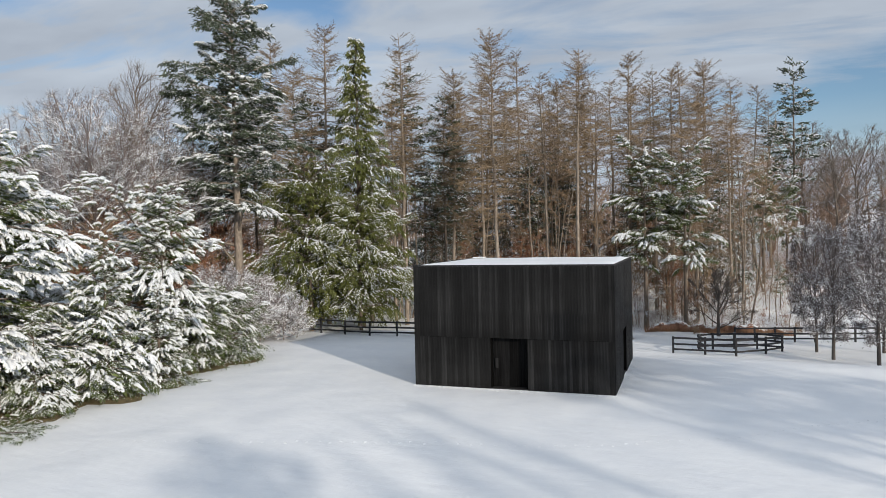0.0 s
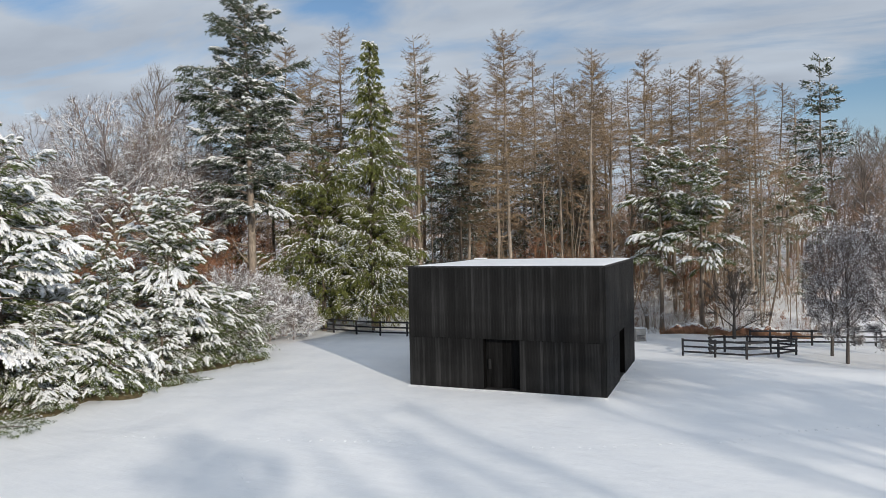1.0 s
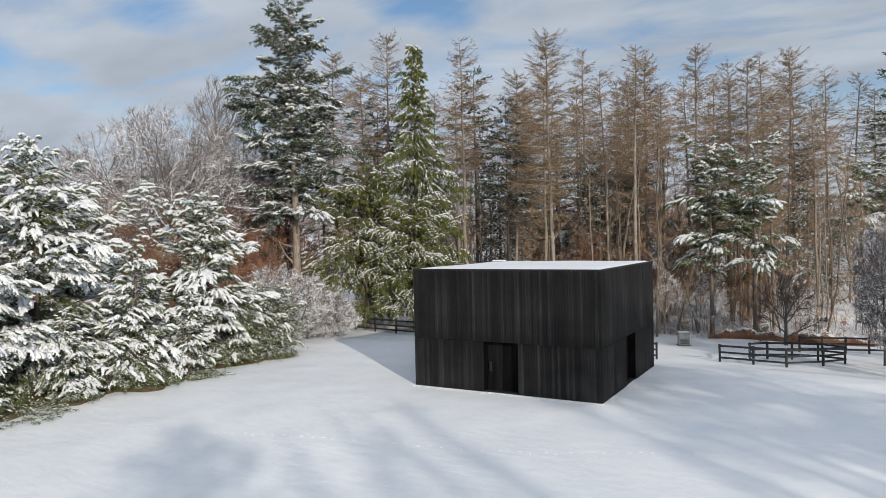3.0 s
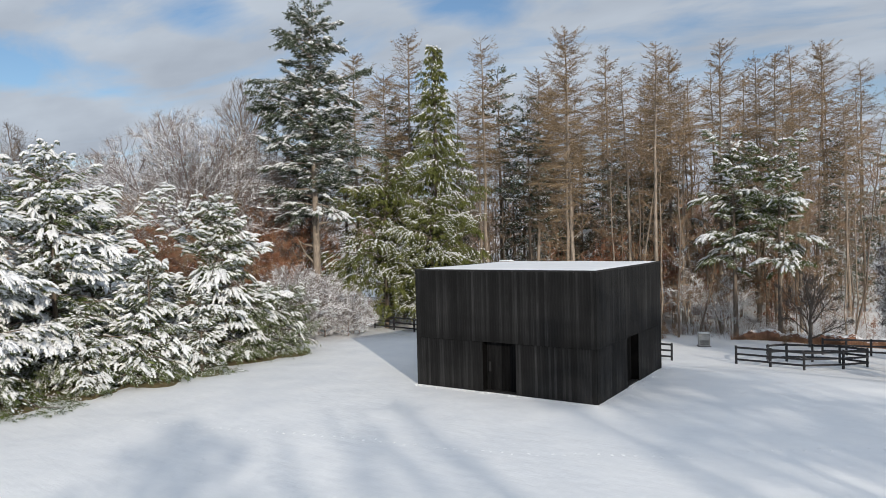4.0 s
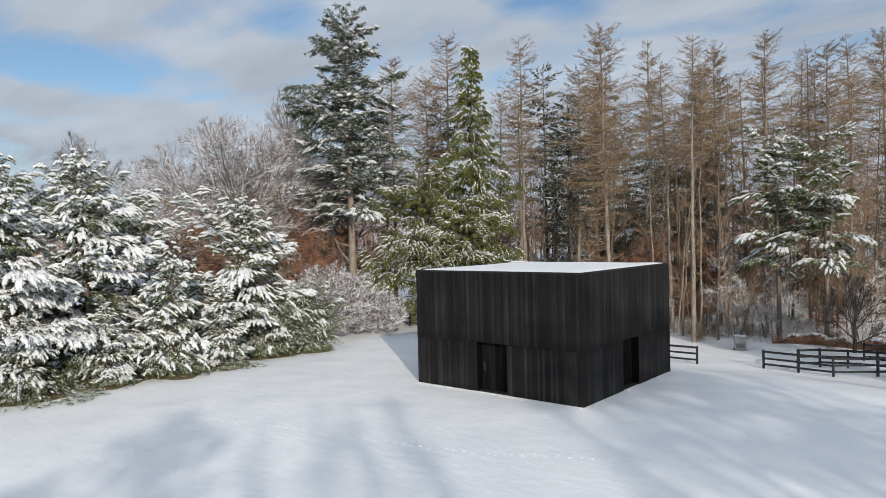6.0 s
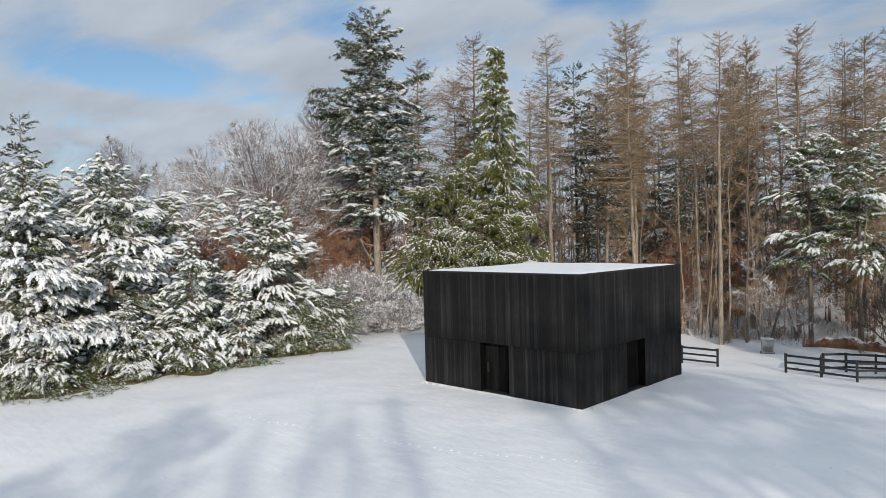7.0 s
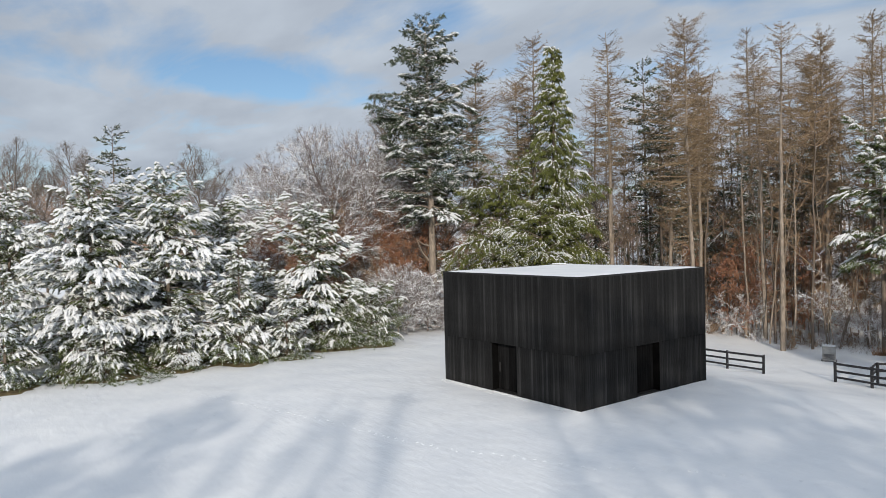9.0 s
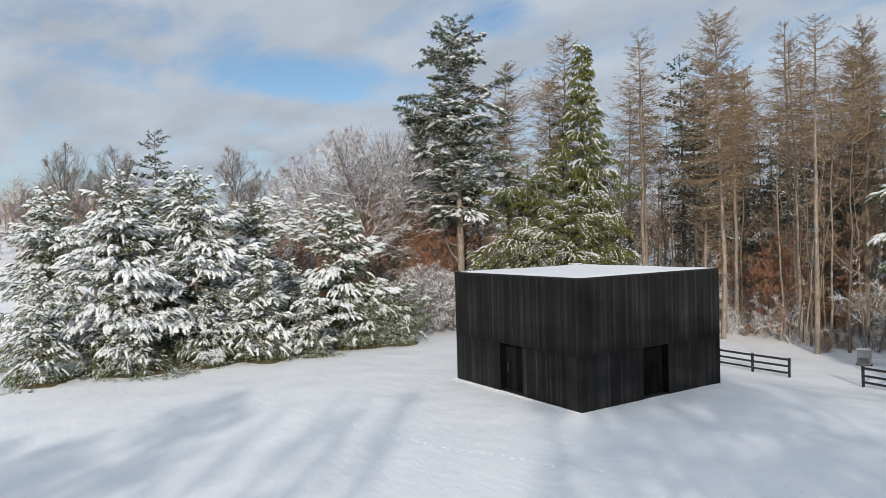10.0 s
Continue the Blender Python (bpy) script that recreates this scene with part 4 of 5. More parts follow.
# frosted broadleaf trees behind the hedge
def dome_tree(seed, height, spread, limbs=14, boughs=9, branches=8, sprays=5, twigs=3, thick=0.014, leaves=0, fork=0.18, bole_r=0.26, flat=0.15, wide=0.75, leaf_size=0.12):
    """A bare broadleaf tree: limbs leave the bole at a slant and fork again and again inside a rounded outline, ever finer."""
    rng = np.random.default_rng(seed)
    trunk, fine = Geo(), Geo()
    zs = np.linspace(-0.4, height * 0.72, 8)
    bole = np.concatenate([np.cumsum(rng.normal(0, 0.010 * height, (8, 2)), 0) * np.linspace(0, 1, 8)[:, None], zs[:, None]], 1)
    trunk.tubes(bole[None], (bole_r * np.linspace(1.0, 0.2, 8))[None], 8)
    mid, half = height * (1 + fork) / 2, height * (1 - fork) / 2
    rank = (np.arange(limbs) + rng.uniform(0.1, 0.9, limbs)) / limbs
    z0 = height * (fork + 0.42 * rank)
    az = np.arange(limbs) * 2.4 + rng.normal(0, 0.35, limbs)
    el = np.arcsin(np.clip(flat + (0.97 - flat) * rank + rng.normal(0, 0.06, limbs), 0, 0.98))
    d = np.stack([np.cos(el) * np.cos(az), np.cos(el) * np.sin(az), np.sin(el)], 1)
    b0 = np.stack([np.interp(z0, zs, bole[:, k]) for k in range(3)], 1)
    s = np.linspace(0, 1, 5)

    def room(b, d):
        """How far each branch may go before it leaves the outline."""
        w = np.array([spread, spread, half])
        bb, dd = (b - [0, 0, mid]) / w, d / w
        aa, hb, c = (dd * dd).sum(1), (bb * dd).sum(1), (bb * bb).sum(1) - 1
        return np.maximum((-hb + np.sqrt(np.maximum(hb * hb - aa * c, 0))) / aa, 0.3)

    ln = room(b0, d) * rng.uniform(0.82, 1.0, limbs)
    radius = bole_r * 0.30
    for level, count in enumerate((0, boughs, branches, sprays)):
        if level:
            pi = np.repeat(np.arange(len(p)), count)
            q = np.tile((np.arange(count) + 0.5) / count, len(p)) * 0.82 + 0.16 + rng.normal(0, 0.04, len(pi))
            q = np.clip(q, 0.12, 0.99)
            idx = np.clip((q * 4).astype(int), 0, 3)
            run_d = unit(p[pi, idx + 1] - p[pi, idx])
            b0 = p[pi, idx] + (p[pi, idx + 1] - p[pi, idx]) * (q * 4 - idx)[:, None]
            across = unit(np.cross(run_d, rng.normal(0, 1, run_d.shape)))
            ang = rng.uniform(0.45, 1.0, len(pi)) * wide
            d = unit(run_d * np.cos(ang)[:, None] + across * np.sin(ang)[:, None] + [0, 0, 0.04])
            own = np.linalg.norm(p[pi, 4] - p[pi, 0], axis=1)
            ln = np.minimum(own * (0.62 - 0.34 * q) * rng.uniform(0.7, 1.25, len(pi)), room(b0, d) * rng.uniform(0.85, 1.08, len(pi)))
            radius *= 0.42
        p = b0[:, None] + d[:, None] * (ln[:, None] * s)[..., None]
        p[..., 2] += ln[:, None] * (0.10 * s ** 2 - 0.04 * s)
        p += rng.normal(0, 0.028, p.shape) * ln[:, None, None] * s[None, :, None]
        if level == 3:
            fine.tubes(p[:, ::2], thick * (1.1 - 0.85 * s)[None, ::2] * np.ones((len(p), 1)), 3)
        else:
            fine.tubes(p, max(radius, thick) * (1.15 - 0.75 * s)[None] * np.ones((len(p), 1)), 3 if level else 5)
    ti = np.repeat(np.arange(len(p)), twigs)
    k = rng.integers(0, 4, len(ti))
    b0 = p[ti, k] + (p[ti, k + 1] - p[ti, k]) * rng.random(len(ti))[:, None]
    d = unit(unit(p[ti, 4] - p[ti, 0]) + rng.normal(0, 0.42, (len(ti), 3)))
    ln = rng.uniform(0.018, 0.045, len(ti)) * height
    fine.ribbons(b0, d * ln[:, None], unit(np.cross(d, rng.normal(0, 0.5, d.shape) + [0, 0, 0.4])) * thick * 0.62)
    made = {"trunk": trunk.mesh("dome_trunk", True), "crown": fine.mesh("dome_crown")}
    if leaves:
        li = rng.integers(0, len(ti), leaves)
        c = b0[li] + d[li] * (ln[li] * rng.random(leaves))[:, None]
        ld = unit(rng.normal(0, 1, (leaves, 3)) - [0, 0, 0.5])
        leaf = Geo()
        leaf.blades(c, ld * leaf_size, unit(np.cross(ld, rng.normal(0, 1, ld.shape))) * leaf_size * 0.33)
        made["foliage"] = leaf.mesh("withered_leaves")
    return made


plant("bare_tree", "wide bare tree, every twig coated in snow", dome_tree(203, 17.5, 8.4, 24, 11, 8, 5, 3, 0.013, fork=0.14, flat=0.10, wide=1.0), mats(TWIG_RIME, BARK), [
    (-41.0, 10.0, top(-41.0, 10.0, 19.0, 17.5), 0), (-49.0, 15.5, 0.92, 120), (-45.0, 19.5, 0.95, 50), (-52.0, 9.0, 0.95, 280), (-47.0, 3.0, 0.62, 220)], "frosted trees")
greyish = dome_tree(207, 18, 5.0, 12, 8, 7, 5, 2, 0.010, fork=0.28, flat=0.35, wide=0.9)
plant("bare_tree", "bare grey-brown tree with upswept branches", greyish, mats(TWIG_ASH, BARK), [
    (-36.5, 18.5, 0.95, 30), (-40.0, 24.0, 1.05, 140), (-34.5, 34.0, 1.15, 260), (-28.0, 33.0, 0.95, 10), (-50, 14, 1.0, 300),
    (24, 70, 1.0, 60), (20, 62, 0.9, 160), (28, 64, 0.95, 250), (33, 74, 1.0, 330), (19, 78, 1.1, 90)], "bare trees")
elm = dome_tree(205, 22, 6.2, 11, 9, 7, 4, 3, 0.012, fork=0.26, flat=0.35, wide=0.8, bole_r=0.3)
plant("bare_tree", "tall spreading bare tree with arching grey limbs", elm, mats(TWIG_ASH, BARK), [(-46.3, 17.7, top(-46.3, 17.7, 24.2, 22), 0), (-52.0, 26.0, 0.95, 140)], "bare trees")
slender = dome_tree(209, 18, 3.4, 13, 9, 7, 4, 3, 0.009, bole_r=0.2, fork=0.36, flat=0.35, wide=0.95)
plant("bare_tree", "slender grey bare tree standing clear above the hedge", slender, mats(TWIG_ASH, BARK), [
    (-54.0, -15.2, top(-54.0, -15.2, 17.7, 18), 0), (-55.5, -13.2, 0.82, 90), (-53.2, -11.6, top(-53.2, -11.6, 17.7, 18), 200), (-50.7, 0.3, top(-50.7, 0.3, 17.7, 18), 300), (-60.0, -8.0, 0.8, 40), (-58.0, 3.5, 0.85, 150), (-62.0, -18.0, 0.8, 70)], "trees beyond the hedge")

# understorey: slim bare saplings and beeches that hold their leaves
slim = bare_tree(211, 11, 0.9, 3, 0.075, 0.2, (13, 5, 4), 0.05, 0.016, 4, 0.4)
beech = bare_tree(213, 8, 0.6, 3, 0.07, 0.12, (14, 6, 4), 0.1, 0.012, 3, leaves=2200)
random.seed(9)
rows_a, rows_b = [], []
for k in range(26):
    (rows_a if k % 2 else rows_b).append((random.uniform(-50, -33), random.uniform(3, 25), random.uniform(0.8, 1.2), random.uniform(0, 360)))
for k in range(30):
    x, y = random.uniform(-36, 8), random.uniform(38, 58)
    (rows_a if k % 3 else rows_b).append((x, y, random.uniform(0.6, 1.25), random.uniform(0, 360)))
rows_b += [(-12.5, 38.0, 1.1, 0), (-12.6, 35.2, 0.95, 50), (-11.2, 34.4, 0.7, 210), (-10.8, 36.8, 0.7, 30), (-15.5, 37.5, 0.8, 75), (-7.0, 38.5, 0.8, 130), (-3.6, 38.0, 0.65, 190), (2.5, 40.0, 0.8, 240), (-19.0, 38.5, 0.9, 310), (-35.0, 14.0, 0.95, 40), (-38.0, 9.0, 1.0, 100), (-36.0, 4.0, 0.8, 160), (-41.0, 0.5, 0.9, 220), (-33.5, 20.5, 0.9, 300), (-37.0, 17.0, 1.0, 10), (-44.0, 8.0, 1.0, 80), (-38.5, 15.5, 1.35, 20), (-40.5, 17.5, 1.5, 140), (-36.8, 13.0, 1.2, 260), (-42.5, 13.5, 1.4, 330), (-35.5, 17.5, 1.3, 190), (6.0, 37.0, 0.2, 0), (9.5, 37.5, 0.22, 90), (11.5, 38.0, 0.2, 180), (2.0, 37.5, 0.2, 270)]
plant("sapling", "slim bare sapling lightly dusted with snow", slim, mats(TWIG_GREY, BARK_PALE), rows_a, "woodland saplings")
random.seed(33)
plant("sapling", "bent sapling with snow along its crooked branches", bare_tree(219, 6.5, 0.9, 3, 0.06, 0.25, (9, 6, 5), 0.15, 0.011, 5, 0.5), mats(TWIG_SNOWY, BARK_PALE),
      [(random.uniform(-19, 8), random.uniform(32.5, 38), random.uniform(0.6, 1.2), random.uniform(0, 360)) for _ in range(13)], "snowy saplings")
plant("beech_sapling", "young beech still holding russet leaves", beech, mats(BRUSH, BARK), rows_b, "beech saplings")

def pole_tree(seed, height, bole, lean, limbs=16, crook=0.10, fork=0.45):
    """A drawn-up woodland tree: a thin crooked stem with a few short upswept limbs near its top."""
    rng = np.random.default_rng(seed)
    trunk, fine = Geo(), Geo()
    zs = np.linspace(-0.4, height, 12)
    way = np.cumsum(rng.normal(0, crook, (12, 2)), 0) + np.clip(zs, 0, None)[:, None] * [[lean, lean * 0.4]]
    line = np.concatenate([way, zs[:, None]], 1)
    trunk.tubes(line[None], (bole * np.linspace(1.0, 0.16, 12))[None], 6)
    q = rng.uniform(fork, 0.98, limbs)
    q[:limbs // 4] = rng.uniform(0.12, fork, limbs // 4)
    at = np.stack([np.interp(q * height, zs, line[:, k]) for k in range(3)], 1)
    a = rng.uniform(0, 6.283, limbs)
    up = rng.uniform(0.1, 1.1, limbs)
    d = unit(np.stack([np.cos(a), np.sin(a), up], 1))
    ln = height * rng.uniform(0.07, 0.19, limbs)
    s = np.linspace(0, 1, 5)
    p = at[:, None] + d[:, None] * (ln[:, None] * s)[..., None]
    p[..., 2] += ln[:, None] * 0.18 * s ** 2
    p += rng.normal(0, 0.05, p.shape) * ln[:, None, None] * s[None, :, None]
    fine.tubes(p, (bole * 0.26) * (1.1 - 0.9 * s)[None] * np.ones((limbs, 1)) + 0.006, 4)
    ti = np.repeat(np.arange(limbs), 22)
    k = rng.integers(0, 4, len(ti))
    b0 = p[ti, k] + (p[ti, k + 1] - p[ti, k]) * rng.random(len(ti))[:, None]
    td = unit(d[ti] + rng.normal(0, 0.55, (len(ti), 3)))
    tl = ln[ti] * rng.uniform(0.12, 0.42, len(ti))
    fine.ribbons(b0, td * tl[:, None], unit(np.cross(td, rng.normal(0, 1, td.shape))) * 0.011)
    for _ in range(2):
        t1 = unit(td + rng.normal(0, 0.6, td.shape))
        fine.ribbons(b0 + td * (tl * rng.uniform(0.3, 0.8, len(ti)))[:, None], t1 * (tl * 0.55)[:, None], unit(np.cross(t1, rng.normal(0, 1, td.shape))) * 0.009)
    return {"trunk": trunk.mesh("pole_trunk", True), "crown": fine.mesh("pole_crown")}


random.seed(21)
for seed, height, bole, lean, bark, count in ((401, 19, 0.10, 0.02, BARK_PALE, 30), (402, 17, 0.075, 0.14, BARK_PALE, 13), (403, 21, 0.12, -0.03, BARK, 22), (404, 14, 0.06, 0.05, BARK_PALE, 26), (405, 16, 0.085, -0.17, BARK, 11), (406, 11, 0.05, 0.08, BARK_PALE, 24)):
    rows = []
    for k in range(count):
        x = random.uniform(-36, 14)
        rows.append((x, 33.0 + 21 * random.random() ** 1.4 + (4 if x < -20 else 0), random.uniform(0.8, 1.15), random.uniform(0, 360)))
    plant("bare_tree", "thin crooked bare tree drawn up among others in the wood", pole_tree(seed, height, bole, lean), mats(TWIG_GREY, bark), rows, "woodland poles")

# frosted ornamental trees by the paddock
pear = dome_tree(221, 10.8, 1.95, 20, 9, 7, 4, 3, 0.009, leaves=7000, fork=0.11, bole_r=0.13, flat=0.45, wide=0.8, leaf_size=0.10)
plant("ornamental_tree", "upright dark-barked tree with snow and withered leaves", pear, mats(TWIG_FROST, DARK_BARK, LEAF_FROST), [
    (12.3, 20.4, 0.97, 0), (11.8, 23.7, 0.92, 100), (14.2, 17.0, 1.0, 220), (16.2, 24.5, 0.9, 310)], "paddock trees")
dogwood = dome_tree(227, 4.6, 2.5, 8, 7, 6, 5, 3, 0.011, fork=0.10, bole_r=0.14, flat=0.4, wide=0.9)
plant("small_tree", "small spreading bare tree with dark forked stems", dogwood, mats(DARK_BARK, DARK_BARK), [(5.5, 31.0, 1.25, 0)], "paddock trees")

# snowy shrubs
shrub = dome_tree(231, 4.2, 3.0, 20, 8, 6, 4, 2, 0.012, fork=0.03, bole_r=0.07, flat=0.2, wide=0.95)
plant("shrub", "arching leafless shrub white with snow", shrub, mats(TWIG_RIME, TWIG_RIME), [
    (-27.2, 8.4, 1.25, 0), (-26.6, 11.0, 1.15, 70), (-28.6, 10.2, 1.35, 140), (-25.6, 12.6, 0.85, 210), (-29.8, 12.6, 1.0, 300), (-26.8, 14.6, 0.7, 20), (-30.5, 9.0, 1.0, 250)], "snowy shrubs", "shrub")
random.seed(12)
plant("shrub", "low thicket shrub dusted with snow at the wood's edge", bare_tree(233, 2.2, 0.9, 3, 0.03, 0.02, (14, 5, 4), 0.25, 0.012, 3), mats(TWIG_GREY, TWIG_GREY),
      [(random.uniform(-18, 13), random.uniform(31.5, 38), random.uniform(0.4, 0.85), random.uniform(0, 360)) for _ in range(20)], "edge thicket", "shrub")

# trees that stand out of view and shade the field
SUN_SIDE = Vector((SUN.x, SUN.y)).normalized()
ACROSS = Vector((-SUN_SIDE.y, SUN_SIDE.x))
SHADE_LABEL = "tree across the field whose shadow crosses the snow"


def sunward(rows):
    """Places given by their distance across and along the sun's direction."""
    return [(*(u * ACROSS + v * SUN_SIDE), k, turn) for u, v, k, turn in rows]


shade_larch = larch(107, 25, 2.5, 0.56, 130, 11, dense=2.3, bole=0.25)
plant("larch_tree", "bare larch " + SHADE_LABEL, shade_larch, LARCH, sunward([
    (-1.45, 50, 0.84, 150), (0.45, 52, 0.90, 200), (1.6, 50, 0.87, 250), (2.85, 53, 0.91, 80), (4.3, 51, 0.88, 20), (6.9, 52, 0.89, 120), (8.0, 50, 0.86, 330), (-8.2, 56, 0.80, 300)]), "shading trees")
soft_larch = larch(109, 26, 2.5, 0.3, 170, 11, dense=2.0, bole=0.28)
plant("larch_tree", "dense bare larch " + SHADE_LABEL, soft_larch, LARCH, sunward([
    (-13.7, 60, 0.78, 130), (-11.6, 62, 0.84, 310), (-10.2, 58, 0.78, 90), (-4.6, 64, 0.66, 20), (-1.8, 62, 0.70, 200), (0.9, 65, 0.73, 290), (3.4, 62, 0.72, 60), (5.2, 63, 0.76, 15), (7.2, 61, 0.76, 105), (19.2, 58, 0.74, 45), (22.4, 56, 0.74, 145), (24.8, 58, 0.76, 245)]), "shading trees")
fir_s = conifer("shade_fir", 97, 17.0, 3.7, bare=0.1, gap=0.7, per=7, snow=0.1, fill=0.30, sprig=0.5, sprigs=3, finger=0.5, snow_r=0.06, sides=3, profile=0.6, ragged=0.4, core=5)
plant("spruce_tree", "broad dark spruce " + SHADE_LABEL, fir_s, EVER, sunward([(-17.4, 62, 1.26, 0), (-20.6, 64, 1.15, 120), (-23.8, 62, 1.1, 240)]), "shading trees")
pine_s = conifer("shade_pine", 83, 28.0, 3.2, bare=0.45, gap=1.3, per=5, snow=0.1, fill=0.5, sprig=0.6, sprigs=3, finger=0.5, snow_r=0.08, sides=3, trunk_r=0.22, profile=0.45, ragged=0.4, missing=0.3)
plant("white_pine", "dark pine " + SHADE_LABEL, pine_s, PINES, sunward([
    (5.6, 50, 0.75, 160), (8.6, 53, 0.78, 30), (11.4, 56, 0.72, 100),
    (17.2, 54, 0.66, 310), (20.7, 50, 0.48, 70)]), "shading trees")


def thicket():
    """Brambles and brush of the wood's floor: one mass of arching stems."""
    rng = np.random.default_rng(301)
    g = Geo()
    n = 8500
    x = rng.uniform(-40, 32, n)
    y = rng.uniform(0, 1, n) ** 0.8 * 24 + np.where(x > -21, 43.0, 39.5) + 1.5 * np.sin(x * 0.6)
    w = rng.random(n) < 0.22
    x[w], y[w] = rng.uniform(-46, -31, w.sum()), rng.uniform(0, 34, w.sum())
    h = rng.uniform(0.7, 2.8, n) * (0.75 + 0.5 * np.sin(x * 0.5 + np.sin(y * 0.4))) * np.where(x > 7, 1.2, 1.0)
    a = rng.uniform(0, 6.283, n)
    o = np.stack([np.cos(a), np.sin(a), 0 * a], 1)
    b = np.stack([x, y, ground_z(x, y) - 0.1], 1)
    s = np.linspace(0, 1, 4)
    p = b[:, None] + o[:, None] * (h[:, None] * 0.6 * s ** 1.6)[..., None]
    p[..., 2] += h[:, None] * (1.25 * s - 0.4 * s ** 2)
    g.tubes(p, np.full((n, 4), 0.012) * (1.2 - s), 3)
    for _ in range(5):
        k = rng.integers(1, 3, n)
        b0 = p[np.arange(n), k] + (p[np.arange(n), k + 1] - p[np.arange(n), k]) * rng.random(n)[:, None]
        d = unit(o + rng.normal(0, 0.9, (n, 3)) + [0, 0, 0.4])
        g.ribbons(b0, d * (h * rng.uniform(0.2, 0.5, n))[:, None], unit(np.cross(d, rng.normal(0, 1, d.shape))) * 0.012)
    me = g.mesh("undergrowth")
    me.materials.append(BRUSH)
    tagged(new("undergrowth", me), "brown leafless brush and brambles dusted with snow", "undergrowth", kind="stuff")


thicket()


def frosted_brush():
    """Fine stems, white with rime, that stand in drifts along the foot of the wood."""
    rng = np.random.default_rng(307)
    g = Geo()
    n = 3800
    x = np.concatenate([rng.uniform(-1, 16, 2200), rng.uniform(-19, -1, 1600)])
    y = np.concatenate([rng.uniform(35.5, 44, 2200), rng.uniform(33.5, 39, 1600)]) + 0.8 * np.sin(x * 0.9)
    clump = np.clip(0.55 + 0.6 * np.sin(x * 1.1 + 1.3 * np.sin(y * 0.8)), 0.1, 1.2)
    h = rng.uniform(0.3, 1.25, n) * clump + 0.15
    a = rng.uniform(0, 6.283, n)
    o = np.stack([np.cos(a), np.sin(a), 0 * a], 1)
    b = np.stack([x, y, ground_z(x, y) - 0.05], 1)
    s = np.linspace(0, 1, 4)
    p = b[:, None] + o[:, None] * (h[:, None] * 0.55 * s ** 1.7)[..., None]
    p[..., 2] += h[:, None] * (1.2 * s - 0.3 * s ** 2)
    g.tubes(p, np.full((n, 4), 0.011) * (1.2 - s), 3)
    for _ in range(6):
        k = rng.integers(1, 3, n)
        b0 = p[np.arange(n), k] + (p[np.arange(n), k + 1] - p[np.arange(n), k]) * rng.random(n)[:, None]
        d = unit(o + rng.normal(0, 0.8, (n, 3)) + [0, 0, 0.5])
        g.ribbons(b0, d * (h * rng.uniform(0.2, 0.45, n))[:, None], unit(np.cross(d, rng.normal(0, 0.5, d.shape) + [0, 0, 0.3])) * 0.011)
    me = g.mesh("frosted_brush")
    me.materials.append(TWIG_SNOWY)
    tagged(new("frosted_brush", me), "low leafless brush white with rime at the wood's foot", "undergrowth", kind="stuff")


frosted_brush()


def far_woods():
    """Distant leafless woods: boles with upswept fans of twigs."""
    rng = np.random.default_rng(303)
    g = Geo()
    n = 920
    a = np.concatenate([rng.uniform(radians(35), radians(150), 640), rng.uniform(radians(150), radians(200), 280)])
    r = np.concatenate([rng.uniform(72, 150, 640), rng.uniform(95, 200, 280)])
    x, y = r * np.cos(a) - 5, r * np.sin(a)
    h = np.where(a > radians(150), rng.uniform(8, 15, n), np.where(a < radians(80), rng.uniform(10, 17, n), rng.uniform(6, 12, n)))
    b = np.stack([x, y, ground_z(x, y) - 0.3], 1)
    s = np.linspace(0, 1, 4)
    p = np.repeat(b[:, None], 4, 1)
    p[..., 2] += h[:, None] * s
    p[..., :2] += rng.normal(0, 0.8, (n, 4, 2)) * s[None, :, None]
    g.tubes(p, (0.012 * h)[:, None] * (1.08 - s)[None], 4)
    m = 55
    ti = np.repeat(np.arange(n), m)
    q = rng.uniform(0.2, 1, len(ti))
    b0 = b[ti] + np.stack([0 * q, 0 * q, h[ti] * q], 1)
    d = unit(rng.normal(0, 1, (len(ti), 3)) * [1, 1, 0.5] + [0, 0, 0.75])
    ln = h[ti] * rng.uniform(0.1, 0.32, len(ti)) * (1.25 - 0.6 * q)
    wd = unit(np.cross(d, rng.normal(0, 1, d.shape)))
    g.ribbons(b0, d * ln[:, None], wd * 0.05)
    for _ in range(2):
        d1 = unit(d + rng.normal(0, 0.5, d.shape))
        g.ribbons(b0 + d * (ln * rng.uniform(0.3, 0.9, len(ti)))[:, None], d1 * (ln * 0.6)[:, None], wd * 0.035)
    me = g.mesh("far_woods")
    me.materials.append(FAR)
    tagged(new("far_woods", me), "distant leafless woods, grey-brown against the sky", "woods", kind="stuff")


far_woods()


